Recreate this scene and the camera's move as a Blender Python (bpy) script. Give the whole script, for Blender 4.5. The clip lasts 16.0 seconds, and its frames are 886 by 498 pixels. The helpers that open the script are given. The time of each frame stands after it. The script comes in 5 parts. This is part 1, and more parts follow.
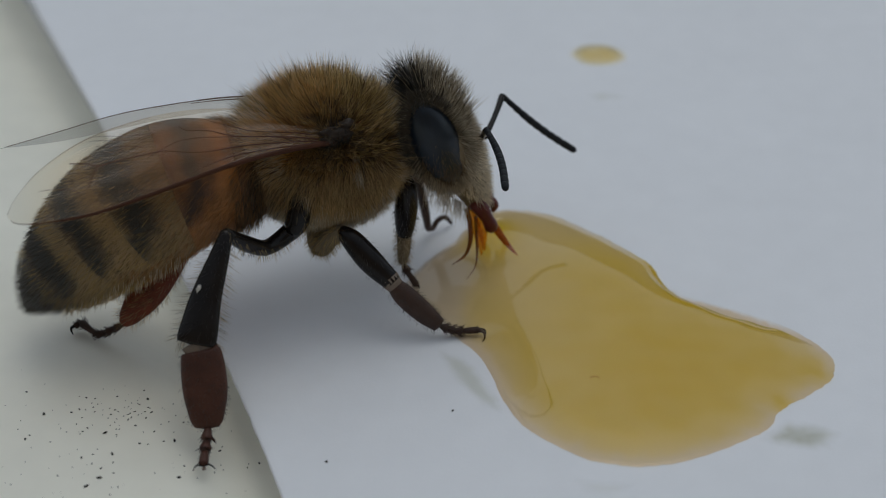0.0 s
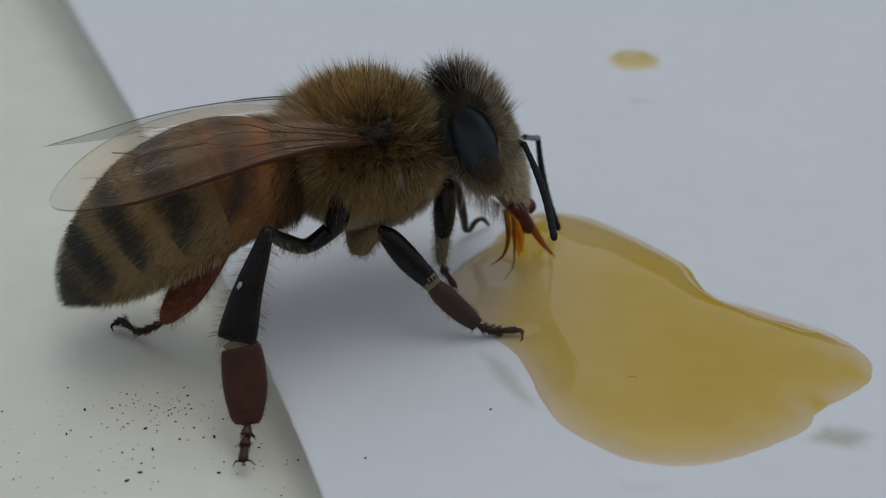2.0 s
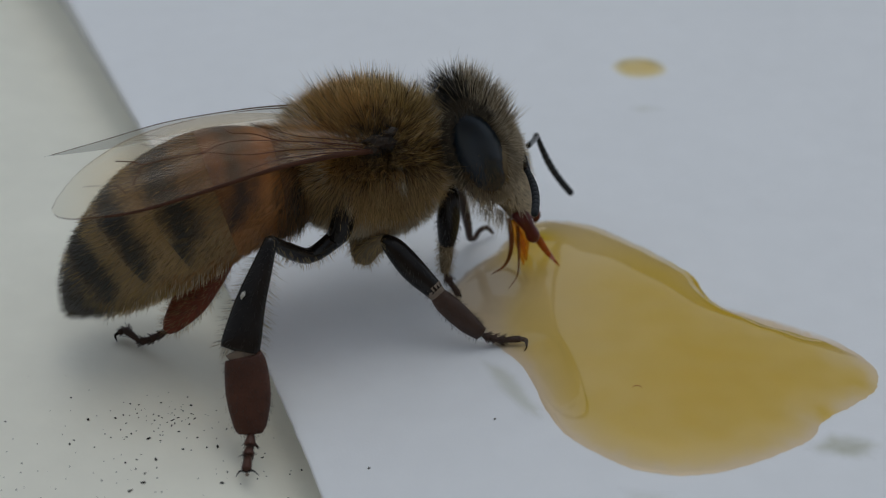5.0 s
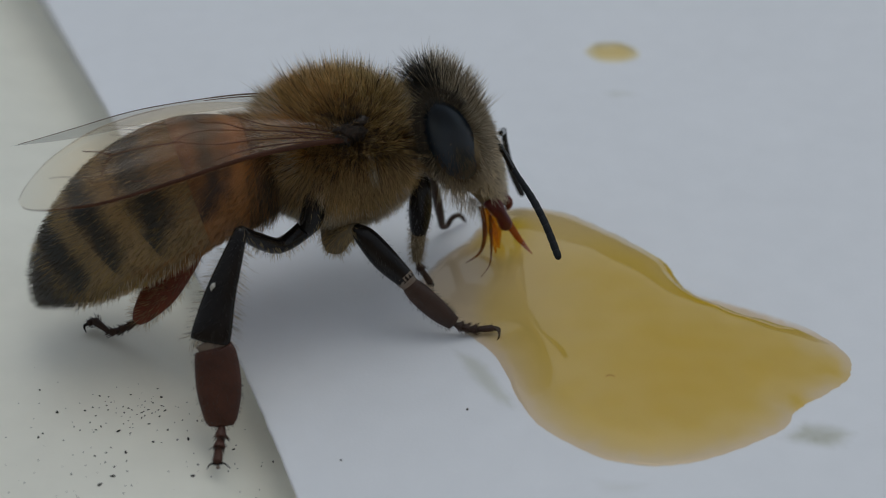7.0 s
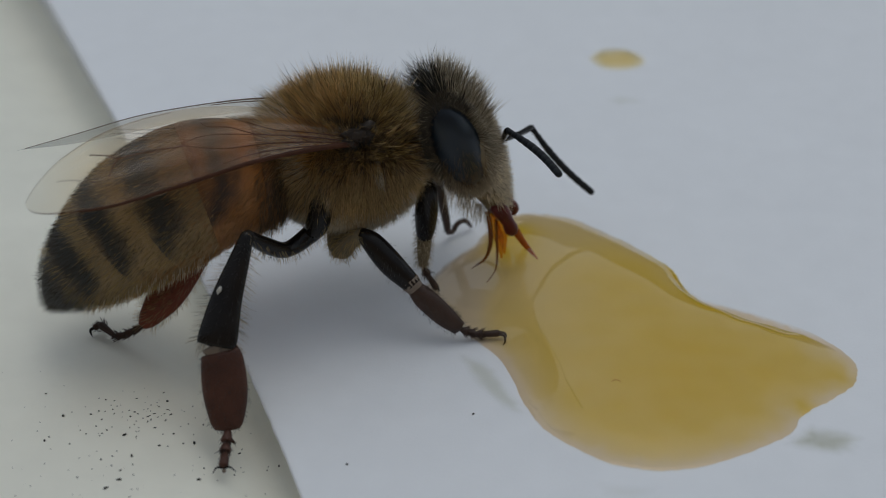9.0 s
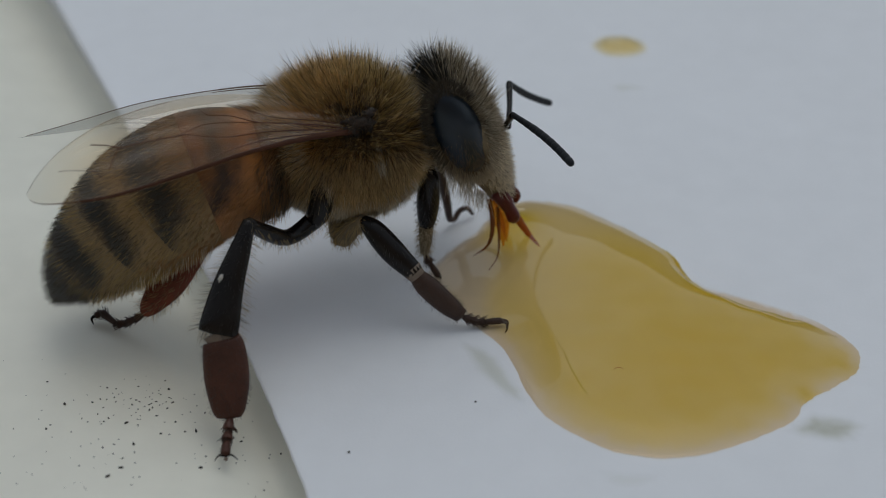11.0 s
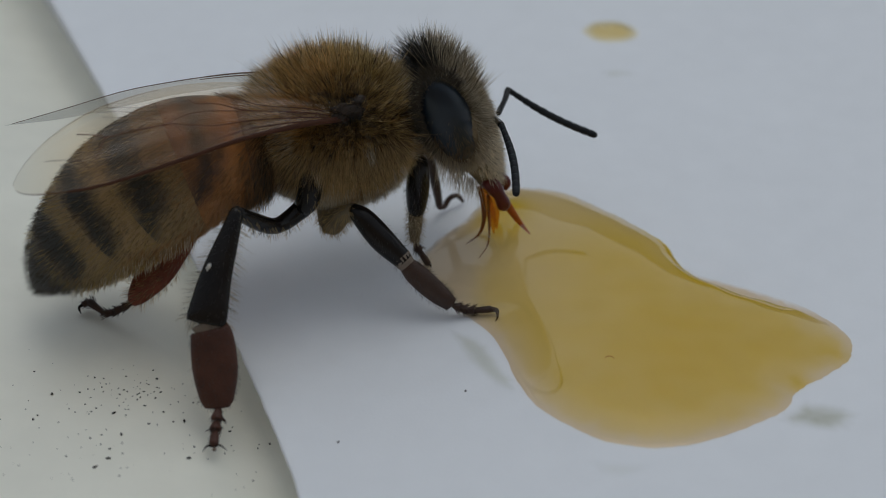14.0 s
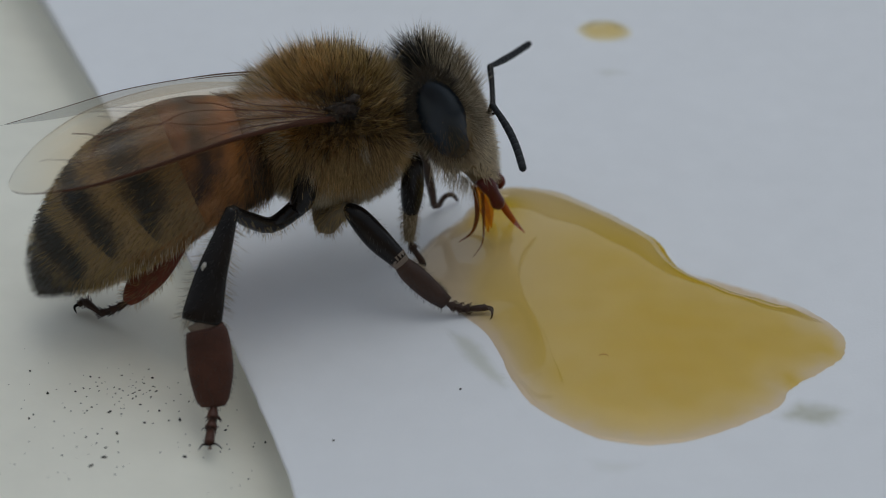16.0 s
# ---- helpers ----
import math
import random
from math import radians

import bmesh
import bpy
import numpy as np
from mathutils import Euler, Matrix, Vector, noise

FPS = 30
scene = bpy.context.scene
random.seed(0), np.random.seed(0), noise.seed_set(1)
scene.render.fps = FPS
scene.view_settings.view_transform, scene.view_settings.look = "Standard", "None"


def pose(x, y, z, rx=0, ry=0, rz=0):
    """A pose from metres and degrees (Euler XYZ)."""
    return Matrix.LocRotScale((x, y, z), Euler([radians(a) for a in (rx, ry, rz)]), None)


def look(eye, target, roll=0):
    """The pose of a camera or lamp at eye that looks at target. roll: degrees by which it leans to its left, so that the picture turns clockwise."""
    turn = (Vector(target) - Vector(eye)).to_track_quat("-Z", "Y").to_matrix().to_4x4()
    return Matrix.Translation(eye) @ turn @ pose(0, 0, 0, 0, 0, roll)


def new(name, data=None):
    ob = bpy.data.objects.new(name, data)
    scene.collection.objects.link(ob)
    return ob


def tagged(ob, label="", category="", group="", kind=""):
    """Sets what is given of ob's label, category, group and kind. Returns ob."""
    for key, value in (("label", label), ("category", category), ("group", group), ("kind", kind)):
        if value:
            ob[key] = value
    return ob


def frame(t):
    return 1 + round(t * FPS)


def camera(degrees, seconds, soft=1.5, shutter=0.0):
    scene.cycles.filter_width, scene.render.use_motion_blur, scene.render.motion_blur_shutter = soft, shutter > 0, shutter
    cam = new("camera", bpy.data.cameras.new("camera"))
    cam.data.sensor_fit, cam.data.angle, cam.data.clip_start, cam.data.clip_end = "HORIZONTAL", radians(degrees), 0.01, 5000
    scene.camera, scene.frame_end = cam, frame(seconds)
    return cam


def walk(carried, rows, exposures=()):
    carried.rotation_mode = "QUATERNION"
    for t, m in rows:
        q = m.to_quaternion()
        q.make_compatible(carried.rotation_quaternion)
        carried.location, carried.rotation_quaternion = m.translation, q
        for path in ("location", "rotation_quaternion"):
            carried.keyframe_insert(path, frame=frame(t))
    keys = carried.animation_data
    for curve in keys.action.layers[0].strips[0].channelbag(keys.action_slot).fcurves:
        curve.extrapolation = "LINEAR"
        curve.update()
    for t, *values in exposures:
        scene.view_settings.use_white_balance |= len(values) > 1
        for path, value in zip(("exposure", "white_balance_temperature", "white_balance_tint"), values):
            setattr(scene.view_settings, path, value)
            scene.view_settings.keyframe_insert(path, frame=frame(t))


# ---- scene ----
MM = 0.001


def mm(x, y, z, rx=0, ry=0, rz=0):
    """A pose in millimetres and degrees."""
    return pose(x * MM, y * MM, z * MM, rx, ry, rz)


# ---- camera: held by hand, a few centimetres over a window sill ----
cam = camera(30, 16.0, 0.75)
PATH = [
    (0, mm(0.239, -35.147, 23.901, 55.667, -0.055, -0.400)),
    (0.5, mm(0.077, -35.163, 23.761, 55.591, -0.174, -0.308)),
    (1, mm(0.078, -35.276, 23.679, 55.396, -0.008, 0.196)),
    (1.5, mm(0.158, -35.463, 23.752, 55.773, 0.242, 0.587)),
    (2, mm(-0.071, -35.512, 23.709, 56.197, 0.143, 0.527)),
    (2.5, mm(-0.108, -35.668, 23.791, 56.899, 0.344, 1.002)),
    (3, mm(-0.035, -35.588, 23.834, 57.069, 0.531, 1.122)),
    (3.5, mm(-0.059, -35.453, 23.867, 56.856, 0.346, 0.683)),
    (4, mm(-0.040, -35.515, 23.810, 56.810, 0.341, 0.841)),
    (6.5, mm(0.113, -35.066, 23.684, 55.663, 0.275, 0.133)),
    (7, mm(0.101, -35.005, 23.802, 55.600, 0.067, -0.122)),
    (7.5, mm(0.040, -34.991, 23.715, 55.501, 0.029, -0.087)),
    (8, mm(0.082, -35.074, 23.710, 55.663, 0.073, 0.084)),
    (8.5, mm(0.040, -35.131, 23.741, 55.981, 0.007, 0.031)),
    (9, mm(-0.000, -35.117, 23.687, 56.000, -0.000, 0.000)),
    (11.5, mm(-0.025, -35.016, 23.640, 55.443, 0.081, 0.001)),
    (12, mm(-0.010, -34.979, 23.682, 55.377, 0.088, 0.036)),
    (12.5, mm(0.062, -34.975, 23.615, 55.443, 0.123, 0.001)),
    (13, mm(-0.015, -34.929, 23.647, 55.358, -0.009, -0.212)),
    (13.5, mm(0.050, -34.888, 23.583, 55.259, 0.070, -0.212)),
    (14, mm(0.025, -34.768, 23.584, 54.989, -0.025, -0.289)),
    (14.5, mm(0.026, -34.843, 23.621, 54.872, -0.079, -0.390)),
    (15, mm(0.073, -34.806, 23.549, 55.012, -0.031, -0.333)),
    (15.5, mm(-0.082, -34.816, 23.553, 55.001, -0.235, -0.543)),
    (16, mm(0.034, -34.875, 23.617, 54.994, -0.013, -0.509)),
]
walk(cam, PATH, [(0, -1.2, 5900, 5), (16, -1.2, 5900, 5)])
cam.data.dof.use_dof = True
cam.data.dof.focus_distance = 38.2 * MM
cam.data.dof.aperture_fstop = 100

# ---- light: overcast daylight from behind and from the right ----
SUN_ELEVATION, SUN_TURN = 70, 20
world = bpy.data.worlds.new("overcast_sky")
scene.world = world
world.use_nodes = True
sky = world.node_tree.nodes.new("ShaderNodeTexSky")
sky.sky_type = "NISHITA"
sky.sun_disc = False
sky.sun_elevation = radians(SUN_ELEVATION)
sky.sun_rotation = radians(SUN_TURN)
sky.air_density, sky.dust_density, sky.ozone_density = 1.0, 2.0, 1.0
background = world.node_tree.nodes["Background"]
background.inputs["Strength"].default_value = 0.26
veil = world.node_tree.nodes.new("ShaderNodeHueSaturation")  # thin cloud takes most of the blue out
veil.inputs["Saturation"].default_value = 0.34
world.node_tree.links.new(sky.outputs[0], veil.inputs["Color"])
haze = world.node_tree.nodes.new("ShaderNodeMix")  # the haze is faintly warm
haze.data_type, haze.blend_type = "RGBA", "MULTIPLY"
haze.inputs["Factor"].default_value = 1.0
haze.inputs["B"].default_value = (0.995, 0.965, 0.915, 1)
world.node_tree.links.new(veil.outputs[0], haze.inputs["A"])
world.node_tree.links.new(haze.outputs["Result"], background.inputs["Color"])
sun_data = bpy.data.lights.new("sun", "SUN")
sun_data.energy, sun_data.angle, sun_data.color = 0.12, radians(90), (1.0, 0.97, 0.92)
sun = new("sun", sun_data)
s_e, s_t = radians(SUN_ELEVATION), radians(SUN_TURN)
sun.matrix_world = look((math.cos(s_e) * math.sin(s_t), math.cos(s_e) * math.cos(s_t), math.sin(s_e)), (0, 0, 0))


# ---- materials ----
def material(name, color, rough=0.5, metal=0.0, scale=2000.0, amount=0.12, bump=0.0, bump_scale=6000.0, specular=0.5,
             island=0.0, coat=0.0, translucent=0.0):
    """Principled surface whose colour varies at two scales, with fine relief. Scales are per metre."""
    m = bpy.data.materials.new(name)
    m.use_nodes = True
    n, l = m.node_tree.nodes, m.node_tree.links
    b = n["Principled BSDF"]
    tex = n.new("ShaderNodeTexCoord")
    big, small = n.new("ShaderNodeTexNoise"), n.new("ShaderNodeTexNoise")
    big.inputs["Scale"].default_value, big.inputs["Detail"].default_value = scale * 0.2, 3
    small.inputs["Scale"].default_value, small.inputs["Detail"].default_value = scale, 6
    for t in (big, small):
        l.new(tex.outputs["Object"], t.inputs["Vector"])
    mixed = n.new("ShaderNodeMath")
    mixed.operation = "ADD"
    l.new(big.outputs["Fac"], mixed.inputs[0])
    l.new(small.outputs["Fac"], mixed.inputs[1])
    ramp = n.new("ShaderNodeMapRange")
    ramp.inputs["From Min"].default_value, ramp.inputs["From Max"].default_value = 0.6, 1.4
    ramp.inputs["To Min"].default_value, ramp.inputs["To Max"].default_value = 1 - amount, 1 + amount
    l.new(mixed.outputs[0], ramp.inputs["Value"])
    last = ramp.outputs[0]
    if island:
        geo = n.new("ShaderNodeNewGeometry")
        vary = n.new("ShaderNodeMapRange")
        vary.inputs["To Min"].default_value, vary.inputs["To Max"].default_value = 1 - island, 1 + island
        l.new(geo.outputs["Random Per Island"], vary.inputs["Value"])
        times = n.new("ShaderNodeMath")
        times.operation = "MULTIPLY"
        l.new(last, times.inputs[0])
        l.new(vary.outputs[0], times.inputs[1])
        last = times.outputs[0]
    tint = n.new("ShaderNodeVectorMath")
    tint.operation = "SCALE"
    tint.inputs[0].default_value = color
    l.new(last, tint.inputs["Scale"])
    l.new(tint.outputs[0], b.inputs["Base Color"])
    b.inputs["Roughness"].default_value, b.inputs["Metallic"].default_value = rough, metal
    b.inputs["Specular IOR Level"].default_value = specular
    b.inputs["Coat Weight"].default_value, b.inputs["Coat Roughness"].default_value = coat, 0.15
    if bump:
        grain, relief = n.new("ShaderNodeTexNoise"), n.new("ShaderNodeBump")
        grain.inputs["Scale"].default_value, grain.inputs["Detail"].default_value = bump_scale, 4
        l.new(tex.outputs["Object"], grain.inputs["Vector"])
        l.new(grain.outputs["Fac"], relief.inputs["Height"])
        relief.inputs["Strength"].default_value, relief.inputs["Distance"].default_value = bump, 0.00005
        l.new(relief.outputs[0], b.inputs["Normal"])
    if translucent:
        thin, mix = n.new("ShaderNodeBsdfTranslucent"), n.new("ShaderNodeMixShader")
        l.new(tint.outputs[0], thin.inputs["Color"])
        mix.inputs[0].default_value = translucent
        l.new(b.outputs[0], mix.inputs[1])
        l.new(thin.outputs[0], mix.inputs[2])
        l.new(mix.outputs[0], n["Material Output"].inputs["Surface"])
    return m


def clear(name, tint, gloss_rough=0.03, body=0.0, body_color=(0.5, 0.4, 0.3), ior=1.49, deep=None, shine=None, body_deep=None, film=None):
    """A clear, tinted layer with a glossy skin; body: share of milky colour; deep: tint where the layer is
    thickest; body_deep: colour and share of the milk there; film: thickness under which the layer is quite clear."""
    m = bpy.data.materials.new(name)
    m.use_nodes = True
    n, l = m.node_tree.nodes, m.node_tree.links
    n.remove(n["Principled BSDF"])
    see, gloss, mix, facing = (n.new("ShaderNodeBsdfTransparent"), n.new("ShaderNodeBsdfGlossy"), n.new("ShaderNodeMixShader"),
                               n.new("ShaderNodeLayerWeight"))
    power, fresnel = n.new("ShaderNodeMath"), n.new("ShaderNodeMapRange")
    power.operation, power.inputs[1].default_value = "POWER", 5.0
    facing.inputs["Blend"].default_value = 0.5
    l.new(facing.outputs["Facing"], power.inputs[0])
    l.new(power.outputs[0], fresnel.inputs["Value"])
    fresnel.inputs["To Min"].default_value = ((ior - 1) / (ior + 1)) ** 2
    see.inputs["Color"].default_value = (*tint, 1)
    if deep:
        thick, mixed = n.new("ShaderNodeAttribute"), n.new("ShaderNodeMix")
        thick.attribute_name = "thickness"
        mixed.data_type = "RGBA"
        l.new(thick.outputs["Fac"], mixed.inputs["Factor"])
        mixed.inputs["A"].default_value, mixed.inputs["B"].default_value = (*tint, 1), (*deep, 1)
        if film:
            wet, pale = n.new("ShaderNodeMapRange"), n.new("ShaderNodeMix")
            wet.inputs["From Max"].default_value = film
            l.new(thick.outputs["Fac"], wet.inputs["Value"])
            pale.data_type = "RGBA"
            l.new(wet.outputs[0], pale.inputs["Factor"])
            pale.inputs["A"].default_value, pale.inputs["B"].default_value = (0.99, 0.985, 0.98, 1), (*tint, 1)
            l.new(pale.outputs["Result"], mixed.inputs["A"])
        l.new(mixed.outputs["Result"], see.inputs["Color"])
    gloss.inputs["Roughness"].default_value = gloss_rough
    inner = see.outputs[0]
    if body:
        milk, blend = n.new("ShaderNodeBsdfDiffuse"), n.new("ShaderNodeMixShader")
        milk.inputs["Color"].default_value = (*body_color, 1)
        blend.inputs[0].default_value = body
        if body_deep:
            share, hue = n.new("ShaderNodeMapRange"), n.new("ShaderNodeMix")
            share.inputs["To Min"].default_value, share.inputs["To Max"].default_value = body, body_deep[3]
            l.new(thick.outputs["Fac"], share.inputs["Value"])
            l.new(share.outputs[0], blend.inputs[0])
            hue.data_type = "RGBA"
            l.new(thick.outputs["Fac"], hue.inputs["Factor"])
            hue.inputs["A"].default_value, hue.inputs["B"].default_value = (*body_color, 1), (*body_deep[:3], 1)
            l.new(hue.outputs["Result"], milk.inputs["Color"])
        l.new(inner, blend.inputs[1])
        l.new(milk.outputs[0], blend.inputs[2])
        inner = blend.outputs[0]
    if shine is None:
        l.new(fresnel.outputs[0], mix.inputs[0])
    else:
        mix.inputs[0].default_value = shine
    l.new(inner, mix.inputs[1])
    l.new(gloss.outputs[0], mix.inputs[2])
    l.new(mix.outputs[0], n["Material Output"].inputs["Surface"])
    return m


def banded(name, front, back, start, end, rear=0.25):
    """Chitin plate: one colour at its front, another towards its rear rim, with a ragged border."""
    m = material(name, front, 0.42, scale=1200, amount=0.42, bump=0.35, bump_scale=30000, specular=0.4)
    n, l = m.node_tree.nodes, m.node_tree.links
    along, grain, add, step, mixed = (n.new("ShaderNodeAttribute"), n.new("ShaderNodeTexNoise"), n.new("ShaderNodeMath"),
                                      n.new("ShaderNodeMapRange"), n.new("ShaderNodeMix"))
    along.attribute_name = "band"
    tex = n.new("ShaderNodeTexCoord")
    l.new(tex.outputs["Object"], grain.inputs["Vector"])
    grain.inputs["Scale"].default_value, grain.inputs["Detail"].default_value = 1500, 5
    add.operation = "MULTIPLY_ADD"
    l.new(grain.outputs["Fac"], add.inputs[0])
    add.inputs[1].default_value = 0.5
    l.new(along.outputs["Fac"], add.inputs[2])
    step.interpolation_type = "SMOOTHSTEP"
    step.inputs["From Min"].default_value, step.inputs["From Max"].default_value = start + 0.25, end + 0.25
    l.new(add.outputs[0], step.inputs["Value"])
    mixed.data_type = "RGBA"
    b = n["Principled BSDF"]
    source = b.inputs["Base Color"].links[0].from_socket
    fall, both = n.new("ShaderNodeMapRange"), n.new("ShaderNodeMath")
    fall.interpolation_type = "SMOOTHSTEP"
    fall.inputs["From Min"].default_value, fall.inputs["From Max"].default_value = 1.0, 1.28
    fall.inputs["To Min"].default_value, fall.inputs["To Max"].default_value = 1.0, rear
    l.new(add.outputs[0], fall.inputs["Value"])
    both.operation = "MULTIPLY"
    l.new(step.outputs[0], both.inputs[0])
    l.new(fall.outputs[0], both.inputs[1])
    l.new(both.outputs[0], mixed.inputs["Factor"])
    l.new(source, mixed.inputs["A"])
    mixed.inputs["B"].default_value = (*back, 1)
    l.new(mixed.outputs["Result"], b.inputs["Base Color"])
    return m


SILL = material("painted_sill", (0.865, 0.842, 0.725), 0.4, scale=900, amount=0.05, bump=0.08, bump_scale=4000)
PAPER = material("white_paper", (0.84, 0.85, 0.87), 0.75, scale=1200, amount=0.025, bump=0.07, bump_scale=14000, specular=0.3)
EARTH = material("far_ground", (0.12, 0.11, 0.09), 0.9, scale=3, amount=0.3)
PLASTER = material("plaster", (0.55, 0.53, 0.48), 0.85, scale=60, amount=0.12, bump=0.3, bump_scale=300)
WARM_BOUNCE = material("warm_bounce_plaster", (0.56, 0.42, 0.30), 0.85, scale=60, amount=0.12, bump=0.3, bump_scale=300)
DIRT = material("dirt", (0.03, 0.026, 0.02), 0.9, scale=8000, amount=0.3, island=0.5)
HONEY = clear("honey", (0.915, 0.82, 0.735), 0.015, ior=1.6, deep=(0.82, 0.63, 0.02), film=0.1)
DROP = clear("honey_drop", (0.98, 0.93, 0.80), 0.05, deep=(0.90, 0.74, 0.32))
WET = clear("sticky_film", (1.0, 1.0, 1.0), 0.3, deep=(0.89, 0.89, 0.85), shine=0.012)
FILM = clear("sticky_smear_film", (1.0, 1.0, 1.0), 0.3, deep=(0.76, 0.755, 0.675), shine=0.015)
BLACK = material("black_chitin", (0.010, 0.008, 0.007), 0.22, scale=2200, amount=0.5, bump=0.12, bump_scale=9000, specular=0.22, coat=0.0)
MATT = material("dark_chitin", (0.013, 0.015, 0.018), 0.55, specular=0.2, scale=3000, amount=0.4, bump=0.4, bump_scale=25000)
BROWN = material("brown_chitin", (0.070, 0.027, 0.016), 0.42, specular=0.3, scale=2500, amount=0.35, bump=0.35, bump_scale=20000)
UMBER = material("umber_chitin", (0.05, 0.027, 0.018), 0.45, scale=2500, amount=0.35, bump=0.35, bump_scale=20000, specular=0.35)
RED = material("red_brown_chitin", (0.22, 0.058, 0.028), 0.4, scale=2500, amount=0.35, bump=0.3, bump_scale=20000, translucent=0.25)
CUFF = material("pale_joint", (0.17, 0.13, 0.095), 0.5, scale=3000, amount=0.3)
MOUTH = material("dark_red_chitin", (0.085, 0.009, 0.007), 0.3, scale=2500, amount=0.45, specular=0.35, bump=0.3, bump_scale=9000)
AMBER = clear("amber_sheath", (0.96, 0.70, 0.20), 0.15, 0.18, (0.55, 0.22, 0.02), shine=0.05)
BLADE = material("amber_blade", (0.50, 0.15, 0.015), 0.25, scale=3000, amount=0.35, translucent=0.5)
TONGUE = material("amber_tongue", (0.27, 0.085, 0.014), 0.3, scale=3000, amount=0.35, translucent=0.4)
EYE = material("compound_eye", (0.005, 0.011, 0.019), 0.34, scale=1500, amount=0.5, specular=0.3, coat=0.12, bump=0.12, bump_scale=30000)
EYE_RIM = material("pale_eye_rim", (0.20, 0.165, 0.10), 0.6, scale=3000, amount=0.3)
SKIN = material("downy_skin", (0.17, 0.115, 0.048), 0.85, scale=2500, amount=0.35, bump=0.6, bump_scale=15000, specular=0.2)
FACE = material("grey_face", (0.20, 0.16, 0.10), 0.8, scale=3000, amount=0.35, bump=0.6, bump_scale=18000, specular=0.2)
BELLY = material("belly_plates", (0.30, 0.19, 0.10), 0.5, scale=1500, amount=0.35, bump=0.4, bump_scale=20000)
GINGER_HAIR = material("ginger_hair", (0.68, 0.47, 0.19), 0.6, scale=700, amount=0.3, island=0.3, translucent=0.5)
GOLD_HAIR = material("golden_hair", (0.58, 0.435, 0.18), 0.6, scale=700, amount=0.3, island=0.3, translucent=0.55)
TAN_HAIR = material("tan_hair", (0.60, 0.445, 0.22), 0.6, scale=700, amount=0.3, island=0.45, translucent=0.35)
OLIVE_HAIR = material("olive_hair", (0.52, 0.385, 0.165), 0.6, scale=700, amount=0.3, island=0.25, translucent=0.35)
RUST_HAIR = material("rusty_hair", (0.40, 0.215, 0.075), 0.6, scale=700, amount=0.3, island=0.3, translucent=0.35)
DARK_HAIR = material("dark_hair", (0.02, 0.018, 0.014), 0.5, scale=1500, amount=0.2, island=0.5)
DUSK_HAIR = material("dusky_hair", (0.058, 0.045, 0.027), 0.6, scale=1500, amount=0.2, island=0.4)
BROWN_HAIR = material("brown_hair", (0.16, 0.108, 0.056), 0.6, scale=900, amount=0.3, island=0.5, translucent=0.25)
PALE_HAIR = material("pale_hair", (0.80, 0.73, 0.58), 0.55, scale=1500, amount=0.15, island=0.3, translucent=0.45)
GREY_HAIR = material("grey_hair", (0.50, 0.425, 0.30), 0.55, scale=1500, amount=0.2, island=0.4, translucent=0.4)
WING = clear("wing_membrane", (0.94, 0.93, 0.90), 0.2, 0.08, (0.72, 0.65, 0.50), deep=(0.90, 0.70, 0.40), shine=0.03, body_deep=(0.55, 0.29, 0.09, 0.07))
# the wing membrane again, its backlit look painted in as grey milk
FAR_WING_BACKLIT = clear("far_wing_backlit_membrane", (0.90, 0.90, 0.88), 0.25, 0.46, (0.36, 0.36, 0.34), deep=(0.86, 0.76, 0.58), shine=0.03, body_deep=(0.55, 0.45, 0.3, 0.0))
PALE_FLECK = material("pale_fleck", (0.62, 0.60, 0.55), 0.2, scale=6000, amount=0.2)
RIB = material("wing_rib", (0.062, 0.024, 0.012), 0.6, specular=0.15, scale=3000, amount=0.3)
VEIN = material("wing_vein", (0.11, 0.048, 0.024), 0.6, specular=0.15, scale=3000, amount=0.3)
DARK_PLATE = banded("dark_plate", (0.040, 0.024, 0.014), (0.13, 0.062, 0.024), 0.45, 1.0, 1.0)
ORANGE_PLATE = banded("orange_plate", (0.29, 0.125, 0.034), (0.035, 0.018, 0.012), 0.35, 0.75)
TAN_PLATE = banded("tan_plate", (0.26, 0.175, 0.08), (0.016, 0.015, 0.012), 0.25, 0.65)
DUSK_PLATE = banded("dusk_plate", (0.22, 0.155, 0.075), (0.015, 0.015, 0.014), 0.15, 0.55, 0.7)
TAIL_PLATE = banded("tail_plate", (0.035, 0.03, 0.025), (0.02, 0.02, 0.021), 0.0, 0.4, 1.0)


# ---- mesh tools (millimetres) ----
def mesh_of(name, verts, faces, mat, smooth=True, bands=None, attribute="band"):
    me = bpy.data.meshes.new(name)
    me.from_pydata([tuple(c * MM for c in v) for v in verts], [], faces)
    me.materials.append(mat)
    if bands is not None:
        a = me.attributes.new(attribute, "FLOAT", "POINT")
        a.data.foreach_set("value", [float(b) for b in bands])
    if smooth:
        me.polygons.foreach_set("use_smooth", [True] * len(me.polygons))
    me.update()
    return me


def part(name, geometry, mat, parent, label="", bands=None, kind="", attribute="band"):
    verts, faces = geometry
    ob = new(name, mesh_of(name, verts, faces, mat, bands=bands, attribute=attribute))
    ob.parent = parent
    return tagged(ob, label, kind=kind)


def join(*shapes):
    verts, faces = [], []
    for v, f in shapes:
        k = len(verts)
        verts += list(v)
        faces += [tuple(i + k for i in q) for q in f]
    return verts, faces


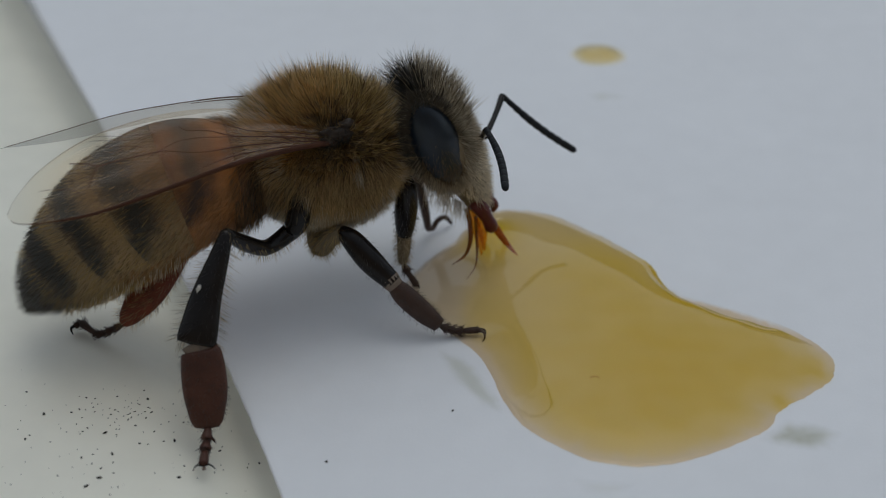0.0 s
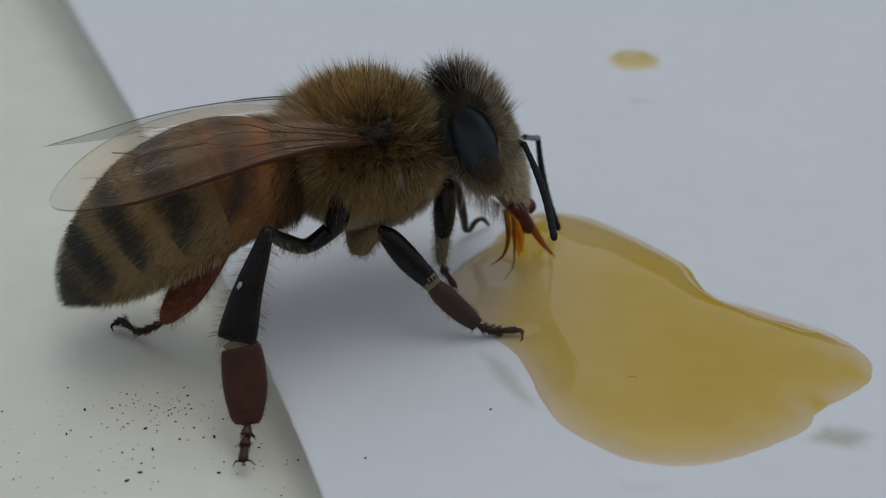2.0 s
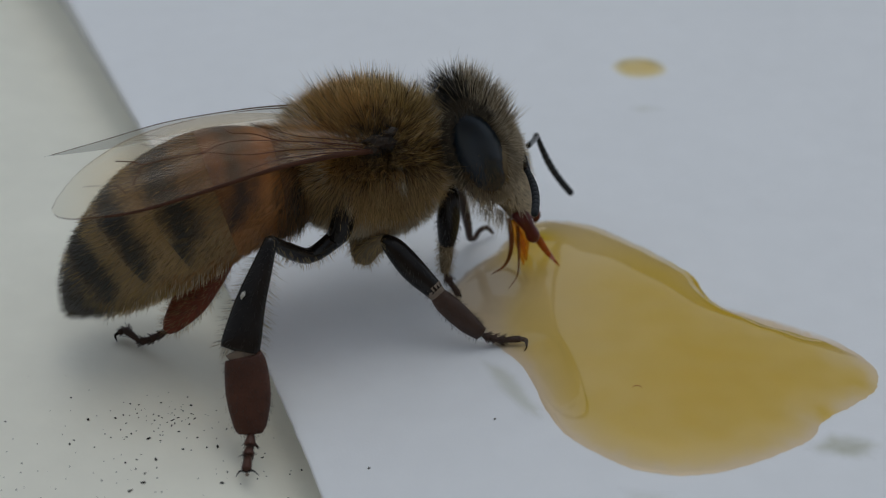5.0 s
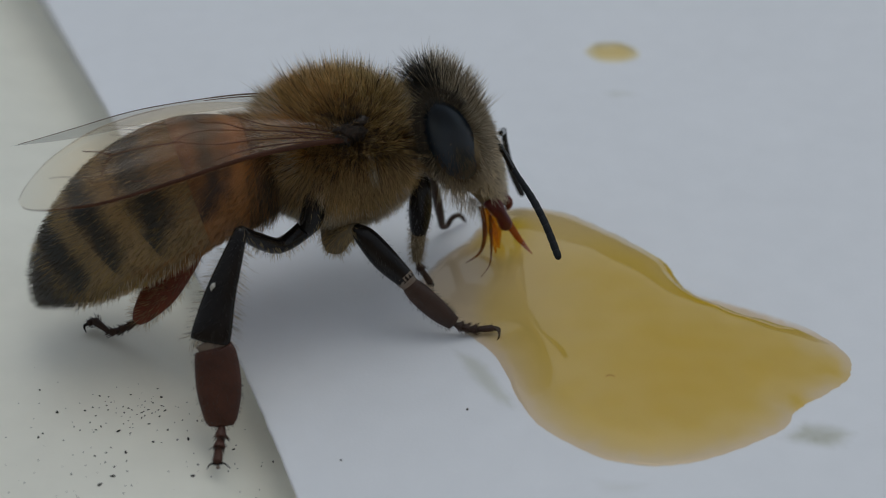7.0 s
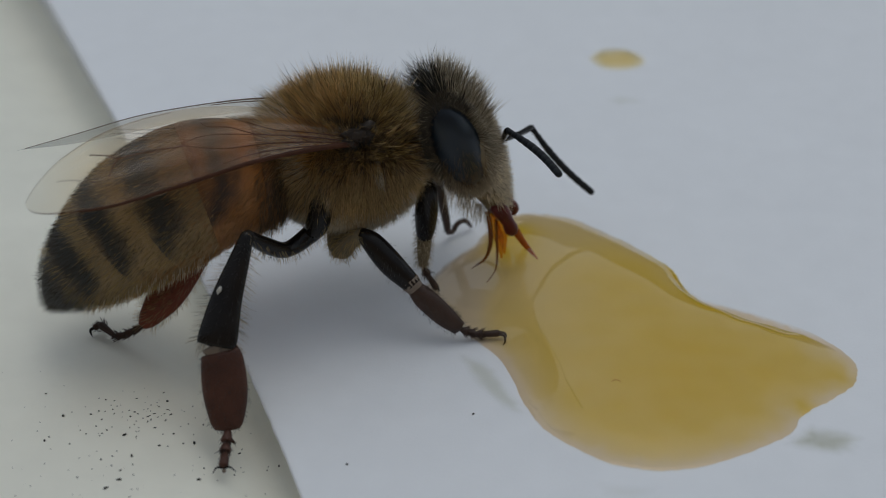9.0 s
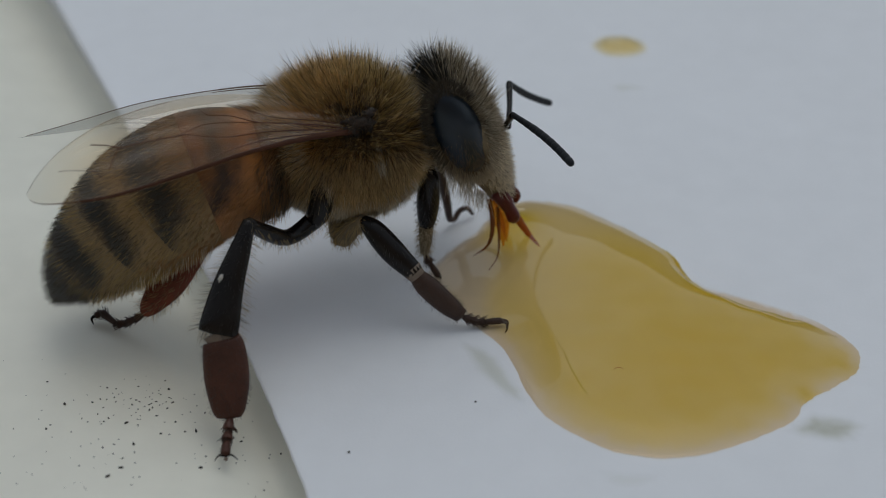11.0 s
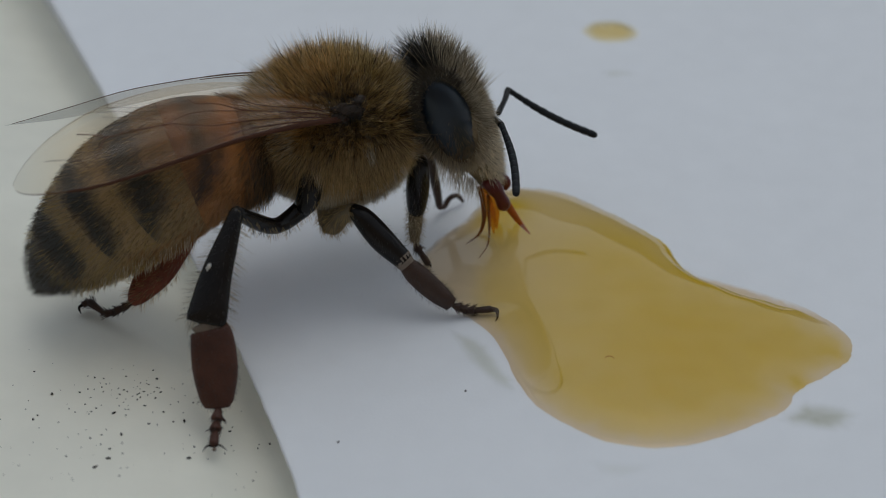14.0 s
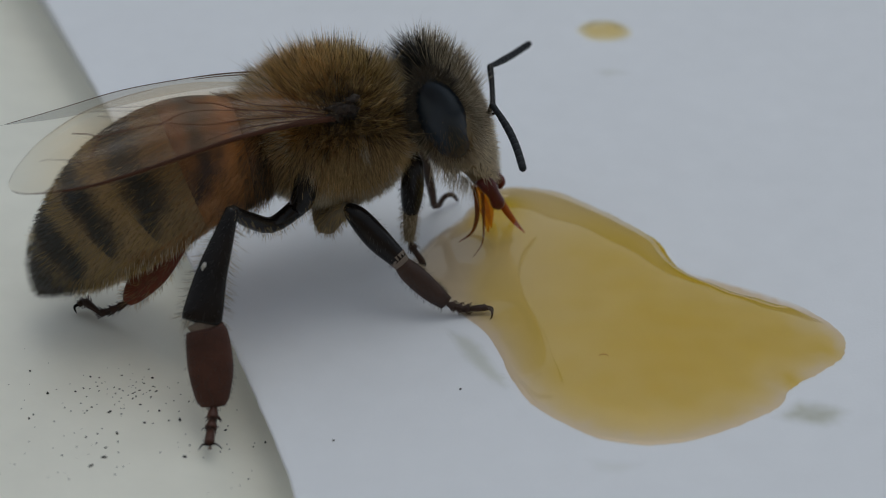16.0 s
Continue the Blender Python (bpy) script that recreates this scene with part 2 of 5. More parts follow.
def curve(points, count):
    """Points evenly spread in parameter on a smooth curve through control points of any width."""
    p = np.array(points, float)
    if len(p) == 2:
        return p[0] + (p[1] - p[0]) * np.linspace(0, 1, count)[:, None]
    q = np.vstack([2 * p[0] - p[1], p, 2 * p[-1] - p[-2]])
    out = []
    for s in np.linspace(0, len(p) - 1 - 1e-9, count):
        i, t = int(s), s - int(s)
        a, b, c, d = q[i:i + 4]
        out.append(0.5 * (2 * b + (c - a) * t + (2 * a - 5 * b + 4 * c - d) * t * t + (3 * b - a - 3 * c + d) * t ** 3))
    return np.array(out)


def tube(points, count=16, around=12, up=(0, 1, 0), rough=0.0, caps=True):
    """A loft through control points (x, y, z, half width along up's side, half width across), closed by rounded ends."""
    c = curve([(*p, p[3]) if len(p) == 4 else p for p in points], count)
    c[:, 3:] = np.maximum(c[:, 3:], 0.004)
    verts, faces = [], []
    n = len(c)
    for i in range(n):
        d = c[min(i + 1, n - 1), :3] - c[max(i - 1, 0), :3]
        d = d / (np.linalg.norm(d) + 1e-12)
        side = np.array(up, float) - d * np.dot(up, d)
        side /= np.linalg.norm(side) + 1e-12
        other = np.cross(d, side)
        for k in range(around):
            a = 2 * math.pi * k / around
            w = 1 + rough * noise.noise(Vector((i * 0.9, k * 1.7, points[0][0] * 3)))
            verts.append(tuple(c[i, :3] + side * (math.cos(a) * c[i, 3] * w) + other * (math.sin(a) * c[i, 4] * w)))
        if i:
            for k in range(around):
                k2 = (k + 1) % around
                faces.append(((i - 1) * around + k, (i - 1) * around + k2, i * around + k2, i * around + k))
    if caps:
        for i, sign in ((0, -1), (n - 1, 1)):
            j = 1 if i == 0 else n - 2
            d = c[i, :3] - c[j, :3]
            d = d / (np.linalg.norm(d) + 1e-12)
            tip = len(verts)
            verts.append(tuple(c[i, :3] + d * 0.45 * min(c[i, 3], c[i, 4])))
            for k in range(around):
                k2 = (k + 1) % around
                faces.append((i * around + k2, i * around + k, tip) if sign < 0 else (i * around + k, i * around + k2, tip))
    return verts, faces


def blob(center, size, turn=(0, 0, 0), rings=18, around=28, rough=0.0):
    """An ellipsoid with an uneven surface."""
    m = Euler([radians(a) for a in turn]).to_matrix()
    verts, faces = [], []
    for i in range(rings + 1):
        th = math.pi * i / rings
        for k in range(around):
            ph = 2 * math.pi * k / around
            v = Vector((math.sin(th) * math.cos(ph), math.sin(th) * math.sin(ph), math.cos(th)))
            w = 1 + rough * noise.noise(v * 2.5 + Vector(center))
            verts.append(tuple(m @ Vector((v.x * size[0] * w, v.y * size[1] * w, v.z * size[2] * w)) + Vector(center)))
    for i in range(rings):
        for k in range(around):
            k2 = (k + 1) % around
            faces.append((i * around + k, (i + 1) * around + k, (i + 1) * around + k2, i * around + k2))
    return verts, faces


rng = np.random.default_rng(7)


def hairs(roots, ways, lengths, radius=0.011, bend=0.25, droop=(0, 0, 0)):
    """Fine curved, tapering hairs from roots along ways."""
    r, w, ln = np.asarray(roots, float), np.asarray(ways, float), np.asarray(lengths, float)[:, None]
    w = w / (np.linalg.norm(w, axis=1, keepdims=True) + 1e-9)
    sway = rng.normal(0, 1, w.shape) * bend + np.array(droop)
    mid = r + w * ln * 0.55 + sway * ln * 0.10
    tip = r + w * ln + sway * ln * 0.38
    ref = np.where(np.abs(w[:, 2:3]) > 0.8, [[1.0, 0, 0]], [[0, 0, 1.0]])
    a = np.cross(w, ref)
    a /= np.linalg.norm(a, axis=1, keepdims=True) + 1e-9
    b = np.cross(w, a)
    cols = []
    for base, rad in ((r, radius), (mid, radius * 0.75)):
        for k in range(3):
            g = 2 * math.pi * k / 3
            cols.append(base + a * (math.cos(g) * rad) + b * (math.sin(g) * rad))
    cols.append(tip)
    verts = np.stack(cols, 1).reshape(-1, 3)
    faces = []
    for i in range(len(r)):
        o = i * 7
        for k in range(3):
            k2 = (k + 1) % 3
            faces.append((o + k, o + k2, o + 3 + k2, o + 3 + k))
            faces.append((o + 3 + k, o + 3 + k2, o + 6))
    return [tuple(v) for v in verts], faces


def on_surface(geometry, count, keep=None):
    """Random points with outward directions on a shape, spread by area."""
    verts, faces = geometry
    v = np.array(verts)
    tri = np.array([t for f in faces for t in ((f[0], f[1], f[2]), (f[0], f[2], f[3]) if len(f) == 4 else (f[0], f[1], f[2]))])
    a, b, c = v[tri[:, 0]], v[tri[:, 1]], v[tri[:, 2]]
    nrm = np.cross(b - a, c - a)
    area = np.linalg.norm(nrm, axis=1)
    pick = rng.choice(len(tri), count, p=area / area.sum())
    s, t = rng.random(count), rng.random(count)
    flip = s + t > 1
    s[flip], t[flip] = 1 - s[flip], 1 - t[flip]
    p = a[pick] + (b - a)[pick] * s[:, None] + (c - a)[pick] * t[:, None]
    w = nrm[pick] / (area[pick][:, None] + 1e-12)
    out = p - v.mean(0)
    w[(w * out).sum(1) < 0] *= -1
    if keep is not None:
        ok = np.array([bool(keep(q, d)) for q, d in zip(p, w)])
        p, w = p[ok], w[ok]
    return p, w


def smooth(a, b, x):
    t = min(1.0, max(0.0, (x - a) / (b - a)))
    return t * t * (3 - 2 * t)


# ---- the setting ----
def build_ground():
    n, half = 24, 400.0
    verts = [(x * half, y * half, -0.92) for y in np.linspace(-1, 1, n) for x in np.linspace(-1, 1, n)]
    faces = [(j * n + i, j * n + i + 1, (j + 1) * n + i + 1, (j + 1) * n + i) for j in range(n - 1) for i in range(n - 1)]
    me = bpy.data.meshes.new("ground")
    me.from_pydata(verts, [], faces)
    me.materials.append(EARTH)
    tagged(new("ground", me), "dark earth far below the white sill", "ground", kind="structure")


def build_wall():
    """An unseen dark wall, added as the skyline that the honey's rear flank mirrors."""
    verts, faces = [], []
    n = 40
    for i in range(n + 1):
        x = -5.0 + 10.0 * i / n
        top = 0.82 + 0.05 * noise.noise(Vector((x * 1.3, 0, 2)))
        verts += [(x, 2.2, -0.92), (x, 2.2, top), (x, 2.4, top), (x, 2.4, -0.92)]
    for i in range(n):
        a = i * 4
        faces += [(a, a + 4, a + 5, a + 1), (a + 1, a + 5, a + 6, a + 2), (a + 2, a + 6, a + 7, a + 3)]
    me = bpy.data.meshes.new("wall_mirrored")
    me.from_pydata(verts, [], faces)
    me.materials.append(EARTH)
    tagged(new("wall_mirrored", me), "unseen dark wall added beyond the sill for the honey to mirror", "wall", kind="structure")


def build_house_wall():
    """The plastered wall that carries the sill."""
    verts, faces = [], []
    for x in np.linspace(-2.5, 2.5, 21):
        verts += [(x, -0.113, -0.92), (x, -0.113, -0.0305), (x, 0.15, -0.0305), (x, 0.15, -0.92)]
    for i in range(20):
        a = i * 4
        faces += [(a, a + 4, a + 5, a + 1), (a + 1, a + 5, a + 6, a + 2), (a + 2, a + 6, a + 7, a + 3)]
    faces += [(0, 1, 2, 3), (80, 83, 82, 81)]
    me = bpy.data.meshes.new("wall_house")
    me.from_pydata(verts, [], faces)
    me.materials.append(PLASTER)
    tagged(new("wall_house", me), "pale plastered wall that carries the sill", "wall", kind="structure")


def build_bounce_wall():
    """An unseen warm wall with a coping, added behind the viewer to bounce warm light."""
    me = bpy.data.meshes.new("wall_warm_bounce")
    side = [(-1.7, -0.92), (-1.7, 1.5), (-1.66, 1.52), (-1.66, 1.58), (-1.94, 1.58), (-1.94, 1.52), (-1.9, 1.5), (-1.9, -0.92)]
    xs = np.linspace(-5, 5, 31)
    k = len(side)
    faces = [(i * k + j, i * k + j + 1, (i + 1) * k + j + 1, (i + 1) * k + j) for i in range(30) for j in range(k - 1)]
    faces += [tuple(range(k)), tuple(range(30 * k + k - 1, 30 * k - 1, -1))]
    me.from_pydata([(x, y, z) for x in xs for y, z in side], [], faces)
    me.materials.append(WARM_BOUNCE)
    tagged(new("wall_warm_bounce", me), "unseen warm wall added behind the viewer to bounce warm light", "wall", kind="structure")


SILL_Z = -0.2


def sill_z(y):
    """The sill is level in front and falls away gently towards its far rim."""
    return SILL_Z - 0.045 * max(0.0, y + 1.0)



def sheet_edge(y):
    """Where the sheet's left rim runs, by depth."""
    c = ((-60, 10.2), (-9.26, -2.96), (-7.81, -3.47), (-6.88, -3.81), (-5.21, -4.42), (-1.5, -5.95), (6.94, -9.57), (14.7, -13.04), (80, -42.6))
    ys, xs = [a for a, b in c], [b for a, b in c]
    return float(np.interp(y, ys, xs)) + 0.02 * noise.noise(Vector((y * 2.3, 0, 0))) + 0.012 * noise.noise(Vector((y * 9, 5, 0)))


def trough(d, y):
    """How far the sill sinks beside the sheet, by the distance from its rim; the slope is wider at the far end."""
    wide = float(np.interp(y, [-6, 6], [1.35, 2.5]))
    return -0.85 * math.exp(-(max(0.0, d) / wide) ** 2)


def build_sill():
    """A broad painted sill with rounded rims that sinks a little along the sheet's edge."""
    rows = [(-120, -30), (-120, -4), (-118, -1.5), (-114, SILL_Z)]
    rows += [(y, None) for y in np.concatenate([np.linspace(-100, -14, 8), np.linspace(-12, 18, 90), np.linspace(22, 180, 16)])]
    rows += [(186, -10.5), (189, -14), (190, -30)]
    away = np.concatenate([[-260, -120, -40, -10, -3, -1], np.linspace(-0.3, 2.4, 28), [2.8, 3.4, 4.2, 5.5, 7.5, 10, 15, 30, 80, 260]])
    verts, faces = [], []
    for y, z in rows:
        for d in away:
            verts.append((sheet_edge(y) - d, y, z if z is not None else sill_z(y) + trough(d, y)))
    k = len(away)
    for j in range(len(rows) - 1):
        for i in range(k - 1):
            q = j * k + i
            faces.append((q, q + k, q + k + 1, q + 1))
    me = mesh_of("window_sill", verts, faces, SILL)
    tagged(new("window_sill", me), "smooth greyish white painted sill, dusted with dark specks", "sill", kind="structure")


def build_sheet():
    """A thick white paper sheet: its rim is soft and a little uneven."""
    ys = np.concatenate([np.linspace(-60, -13, 12), np.linspace(-12.5, 18, 180), np.linspace(19, 80, 14)])
    steps = [(0.9, -0.14), (0.3, -0.14), (0.03, -0.135), (0.005, -0.12), (-0.008, -0.07), (0.0, -0.03), (0.02, -0.012), (0.08, -0.003), (0.2, 0.0)]
    steps += [(d, 0.0) for d in np.concatenate([np.linspace(0.5, 26, 60), np.linspace(28, 110, 10)])]
    w = len(steps)
    verts, faces = [], []
    for y in ys:
        e = sheet_edge(y)
        for d, z in steps:
            u = noise.noise(Vector((e + d, y, 0)) * 0.12) * 0.003 if d > 0.5 else 0.0
            verts.append((e + d, y, z - 0.01 * min(1, max(0, d)) + u * min(1, max(0, d - 0.5))))
    for j in range(len(ys) - 1):
        for i in range(w - 1):
            faces.append((j * w + i, j * w + i + 1, (j + 1) * w + i + 1, (j + 1) * w + i))
    ob = new("paper_sheet", mesh_of("paper_sheet", verts, faces, PAPER))
    tagged(ob, "thick white paper sheet reaching past the pad under it", "paper")
    verts, faces = [], []
    rims = [(60.0, None), (0.50, None), (0.45, -0.16), (0.49, -0.142), (60.0, -0.142)]
    for y in ys:
        for d, z in rims:
            verts.append((sheet_edge(y) + d, y, sill_z(y) - 1.3 if z is None else z))
    for j in range(len(ys) - 1):
        for i in range(len(rims) - 1):
            a = j * len(rims) + i
            faces.append((a, a + 1, a + len(rims) + 1, a + len(rims)))
    ob = new("paper_pad", mesh_of("paper_pad", verts, faces, PAPER, smooth=False))
    tagged(ob, "white paper pad under the sheet on the sill", "paper")


build_ground()
build_wall()
build_house_wall()
build_bounce_wall()
build_sill()
build_sheet()


# ---- honey ----
def rim_of(control, center, around, wobble):
    """A closed, slightly uneven outline through control points."""
    rim = curve(list(control) + [control[0]], around + 1)[:-1]
    c = np.array(center)
    return np.array([c + (q - c) * (1 + wobble * (0.5 * noise.noise(Vector((q[0] * 1.5, q[1] * 1.5, 3))) + 0.3 * noise.noise(Vector((q[0] * 6, q[1] * 6, 1)))
                                                  + 0.22 * noise.noise(Vector((q[0] * 15, q[1] * 15, 9)))
                                                  + 0.16 * noise.noise(Vector((q[0] * 34, q[1] * 34, 6))))) for q in rim])


def pool_mesh(rim, center, rings, at):
    """Rings of points from the middle to the rim; at(x, y, distance to the rim, share of the rear) gives height and thickness."""
    cx, cy = center
    around = len(rim)
    verts, faces, depth = [], [], []
    for i in range(rings + 1):
        p = 1 - (1 - i / rings) ** 1.7
        for k in range(around):
            x, y = cx + (rim[k][0] - cx) * p, cy + (rim[k][1] - cy) * p
            back = smooth(-0.3, 0.12, (rim[k][1] - cy) / math.hypot(rim[k][0] - cx, rim[k][1] - cy))
            z, t = at(x, y, float(np.sqrt(((rim - [x, y]) ** 2).sum(1).min())), back)
            verts.append((x, y, 0.004 + z))
            depth.append(min(1.0, max(0.0, t)))
    for i in range(rings):
        for k in range(around):
            k2 = (k + 1) % around
            faces.append((i * around + k2, (i + 1) * around + k2, (i + 1) * around + k, i * around + k))
    return verts, faces, depth


def build_pool():
    """The honey: high behind, where its swollen flank leans away, thin and clear towards the bee's feet and along the front."""
    control = [(1.4, 1.35), (2.18, 1.69), (3.22, 1.50), (3.93, 1.03), (4.61, 0.42), (5.27, -0.26), (5.72, -0.80), (5.88, -1.12), (5.95, -1.45), (6.12, -1.84),
               (6.45, -2.23), (7.09, -2.54), (7.72, -2.86), (8.34, -3.24), (8.92, -3.72), (9.38, -4.30), (9.60, -4.93), (9.38, -5.52), (8.74, -6.13), (8.19, -6.49),
               (7.93, -6.76), (7.82, -7.04), (7.50, -7.36), (6.69, -7.86), (5.65, -8.32), (4.66, -8.48), (3.83, -8.32), (3.01, -7.86), (2.31, -7.2), (1.91, -6.43),
               (1.57, -5.31), (1.27, -4.5), (0.6, -3.7), (-0.2, -2.7), (-0.5, -1.85), (0.0, -0.8), (0.8, 0.25)]
    center = (4.1, -3.4)
    rim = rim_of(control, center, 460, 0.02)

    # the surface relaxes to its rest height away from the rim, as a liquid does; reach: how far the flank leans
    step, gx, gy = 0.08, np.arange(-1.4, 10.6, 0.08), np.arange(-9.4, 2.6, 0.08)
    mx, my = np.meshgrid(gx, gy)
    inside = np.zeros(mx.shape, bool)
    for (x0, y0), (x1, y1) in zip(rim, np.roll(rim, -1, 0)):
        if y0 != y1:
            inside ^= ((y0 > my) != (y1 > my)) & (mx < (x1 - x0) * (my - y0) / (y1 - y0) + x0)
    east = np.clip((mx - 4.0) / 2.4, 0, 1)
    east = east * east * (3 - 2 * east)
    west = np.clip((mx - 0.12 * my - 0.2) / 2.2, 0, 1)
    reach, rest = 1.35 - 0.72 * east, (0.88 - 0.50 * east) * (0.25 + 0.75 * west) * (0.28 + 0.72 * np.clip((my + 7.4) / 4.4, 0, 1)) * (1 - 0.55 * np.clip((mx - 7.6) / 1.6, 0, 1))
    k = (reach / step) ** 2
    surface = rest.copy()
    for _ in range(2500):
        around = np.roll(surface, 1, 0) + np.roll(surface, -1, 0) + np.roll(surface, 1, 1) + np.roll(surface, -1, 1)
        surface = np.where(inside, (rest + k * around) / (1 + 4 * k), 0.0)

    def level(x, y):
        return sum(sample(x + a, y + b) for a, b in ((0, 0), (0.06, 0), (-0.06, 0), (0, 0.06), (0, -0.06))) / 5

    def sample(x, y):
        u, v = (x - gx[0]) / step, (y - gy[0]) / step
        i, j = int(u), int(v)
        u, v = u - i, v - j
        return (surface[j, i] * (1 - u) + surface[j, i + 1] * u) * (1 - v) + (surface[j + 1, i] * (1 - u) + surface[j + 1, i + 1] * u) * v

    def at(x, y, d, back):
        lip = back * (0.02 + 0.36 * smooth(5.5, 7.4, x)) * (1 + 0.35 * noise.noise(Vector((x * 1.6, y * 1.6, 4))))
        inner = max(0.0, d - lip)
        far = smooth(0.08, 0.40 + 0.7 * (1 - back), inner)
        z = level(x, y) * far + ((0.09 + 0.33 * back) * inner + 0.008 * smooth(0, 0.1, d)) * (1 - far)
        z += 0.006 * noise.noise(Vector((x * 0.8, y * 1.1, 5))) * smooth(0.3, 1.5, d)
        mouth = math.exp(-((x - 1.65) / 0.75) ** 2 - ((y - 0.15) / 0.8) ** 2)
        z += 0.10 * mouth * smooth(0.0, 0.9, d)
        # how strongly the honey tints there, chiefly by how much of it lies there
        clear_end = (0.10 + 0.56 * smooth(0.8, 1.9, x - 0.12 * y) + 0.34 * smooth(1.9, 4.8, x - 0.12 * y)) * (1 - 0.28 * smooth(-2.5, 0.8, y))
        swirl = 0.95 + 0.20 * math.exp(-((x - 5.9) / 2.6) ** 2 - ((y + 5.2) / 1.5) ** 2) + 0.22 * noise.noise(Vector((x * 0.35, y * 0.5, 7))) \
            + 0.09 * noise.noise(Vector((x * 1.3, y * 1.9, 2)))
        edge = smooth(0.0, 0.16, inner) * (0.80 + 0.20 * smooth(0.3, 1.0, inner)) * back + (0.52 + 0.48 * smooth(0.0, 1.1, d * (1 + 0.5 * noise.noise(Vector((x * 1.1, y * 1.1, 11)))))) * (1 - back) * (0.42 + 0.58 * smooth(0.0, 0.45, d * (1 + 0.7 * noise.noise(Vector((x * 3, y * 3, 13))))))
        film = 0.15 * smooth(0.0, 0.30, d * (1 + 0.6 * noise.noise(Vector((x * 5, y * 5, 8)))))
        # extra tint along the rear rim paints the dark line that refraction makes
        painted_rim = back * (0.15 + 0.85 * smooth(4.9, 5.8, x)) * (1 - smooth(8.6, 9.2, x)) * math.exp(-((inner - 0.07) / 0.07) ** 2) * smooth(0, 0.04, inner)
        stain = 0.5 * math.exp(-((x - 8.12) ** 2 + (y + 6.42) ** 2) / 0.10) + 0.22 * math.exp(-((x - 9.2) ** 2 / 0.3 + (y + 5.45) ** 2 / 0.15))
        t = max(film, 0.70 * edge * clear_end * swirl) + 0.95 * painted_rim * clear_end + stain + 0.75 * mouth * smooth(0, 0.6, d)
        return z, t

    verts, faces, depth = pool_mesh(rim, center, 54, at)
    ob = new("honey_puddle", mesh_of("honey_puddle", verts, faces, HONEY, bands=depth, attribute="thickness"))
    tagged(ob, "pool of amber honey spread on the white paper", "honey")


def stain(name, control, center, height, mat, label, category, rings=10, around=90, wobble=0.5, soft=0.5, level=0.62):
    """A small dried spot or smear, thinner towards its uneven rim."""
    def at(x, y, d, back):
        full = smooth(0.0, soft, d)
        blotch = 1 + 0.5 * noise.noise(Vector((x * 1.6, y * 2.2, 2))) + 0.25 * noise.noise(Vector((x * 6, y * 7, 3)))
        return height * full, level * full * blotch

    verts, faces, depth = pool_mesh(rim_of(control, center, around, wobble), center, rings, at)
    ob = new(name, mesh_of(name, verts, faces, mat, bands=depth, attribute="thickness"))
    return tagged(ob, label, category)


build_pool()
stain("honey_drop", [(4.5, 10.5), (4.9, 11.05), (5.6, 11.15), (6.1, 10.75), (6.2, 10.2), (5.6, 9.8), (4.9, 9.9)], (5.3, 10.45), 0.08, DROP,
      "small dried drop of amber honey on the paper", "honey", 14, 60, 0.03, 0.45, 0.75)
stain("sticky_smear", [(4.7, 7.9), (5.2, 8.15), (5.9, 7.95), (6.0, 7.7), (5.2, 7.55)], (5.3, 7.85), 0.005, WET,
      "faint sticky smear on the paper beside the drop", "smear", soft=0.25)
stain("sticky_smear", [(7.98, -6.9), (8.3, -6.93), (8.7, -7.08), (9.25, -7.4), (9.12, -7.76), (8.55, -8.0), (7.85, -7.86), (7.5, -7.62)], (8.25, -7.42), 0.005, FILM,
      "sticky smear running out of the honey on the paper", "smear", soft=0.4, level=0.8)
stain("sticky_smear", [(0.35, -4.4), (0.9, -4.55), (1.38, -5.3), (1.76, -6.4), (1.68, -6.65), (1.2, -6.2), (0.65, -5.3)], (1.1, -5.5), 0.005, WET,
      "faint sticky smear beside the honey on the paper", "smear", soft=0.3, level=1.3)
stain("sticky_smear", [(3.2, -8.78), (3.9, -8.92), (4.6, -9.0), (4.1, -9.38), (3.4, -9.28)], (3.9, -9.08), 0.005, WET,
      "faint sticky smear in front of the honey", "smear", soft=0.4)


def build_fibre():
    shape = tube([(3.82, -5.74, 0.24, 0.006), (3.89, -5.68, 0.25, 0.008), (3.99, -5.70, 0.25, 0.007), (4.03, -5.76, 0.24, 0.004)], 14, 7)
    ob = new("fibre", mesh_of("fibre", *shape, BLADE))
    tagged(ob, "short curled brown fibre stuck in the honey", "fibre")


build_fibre()


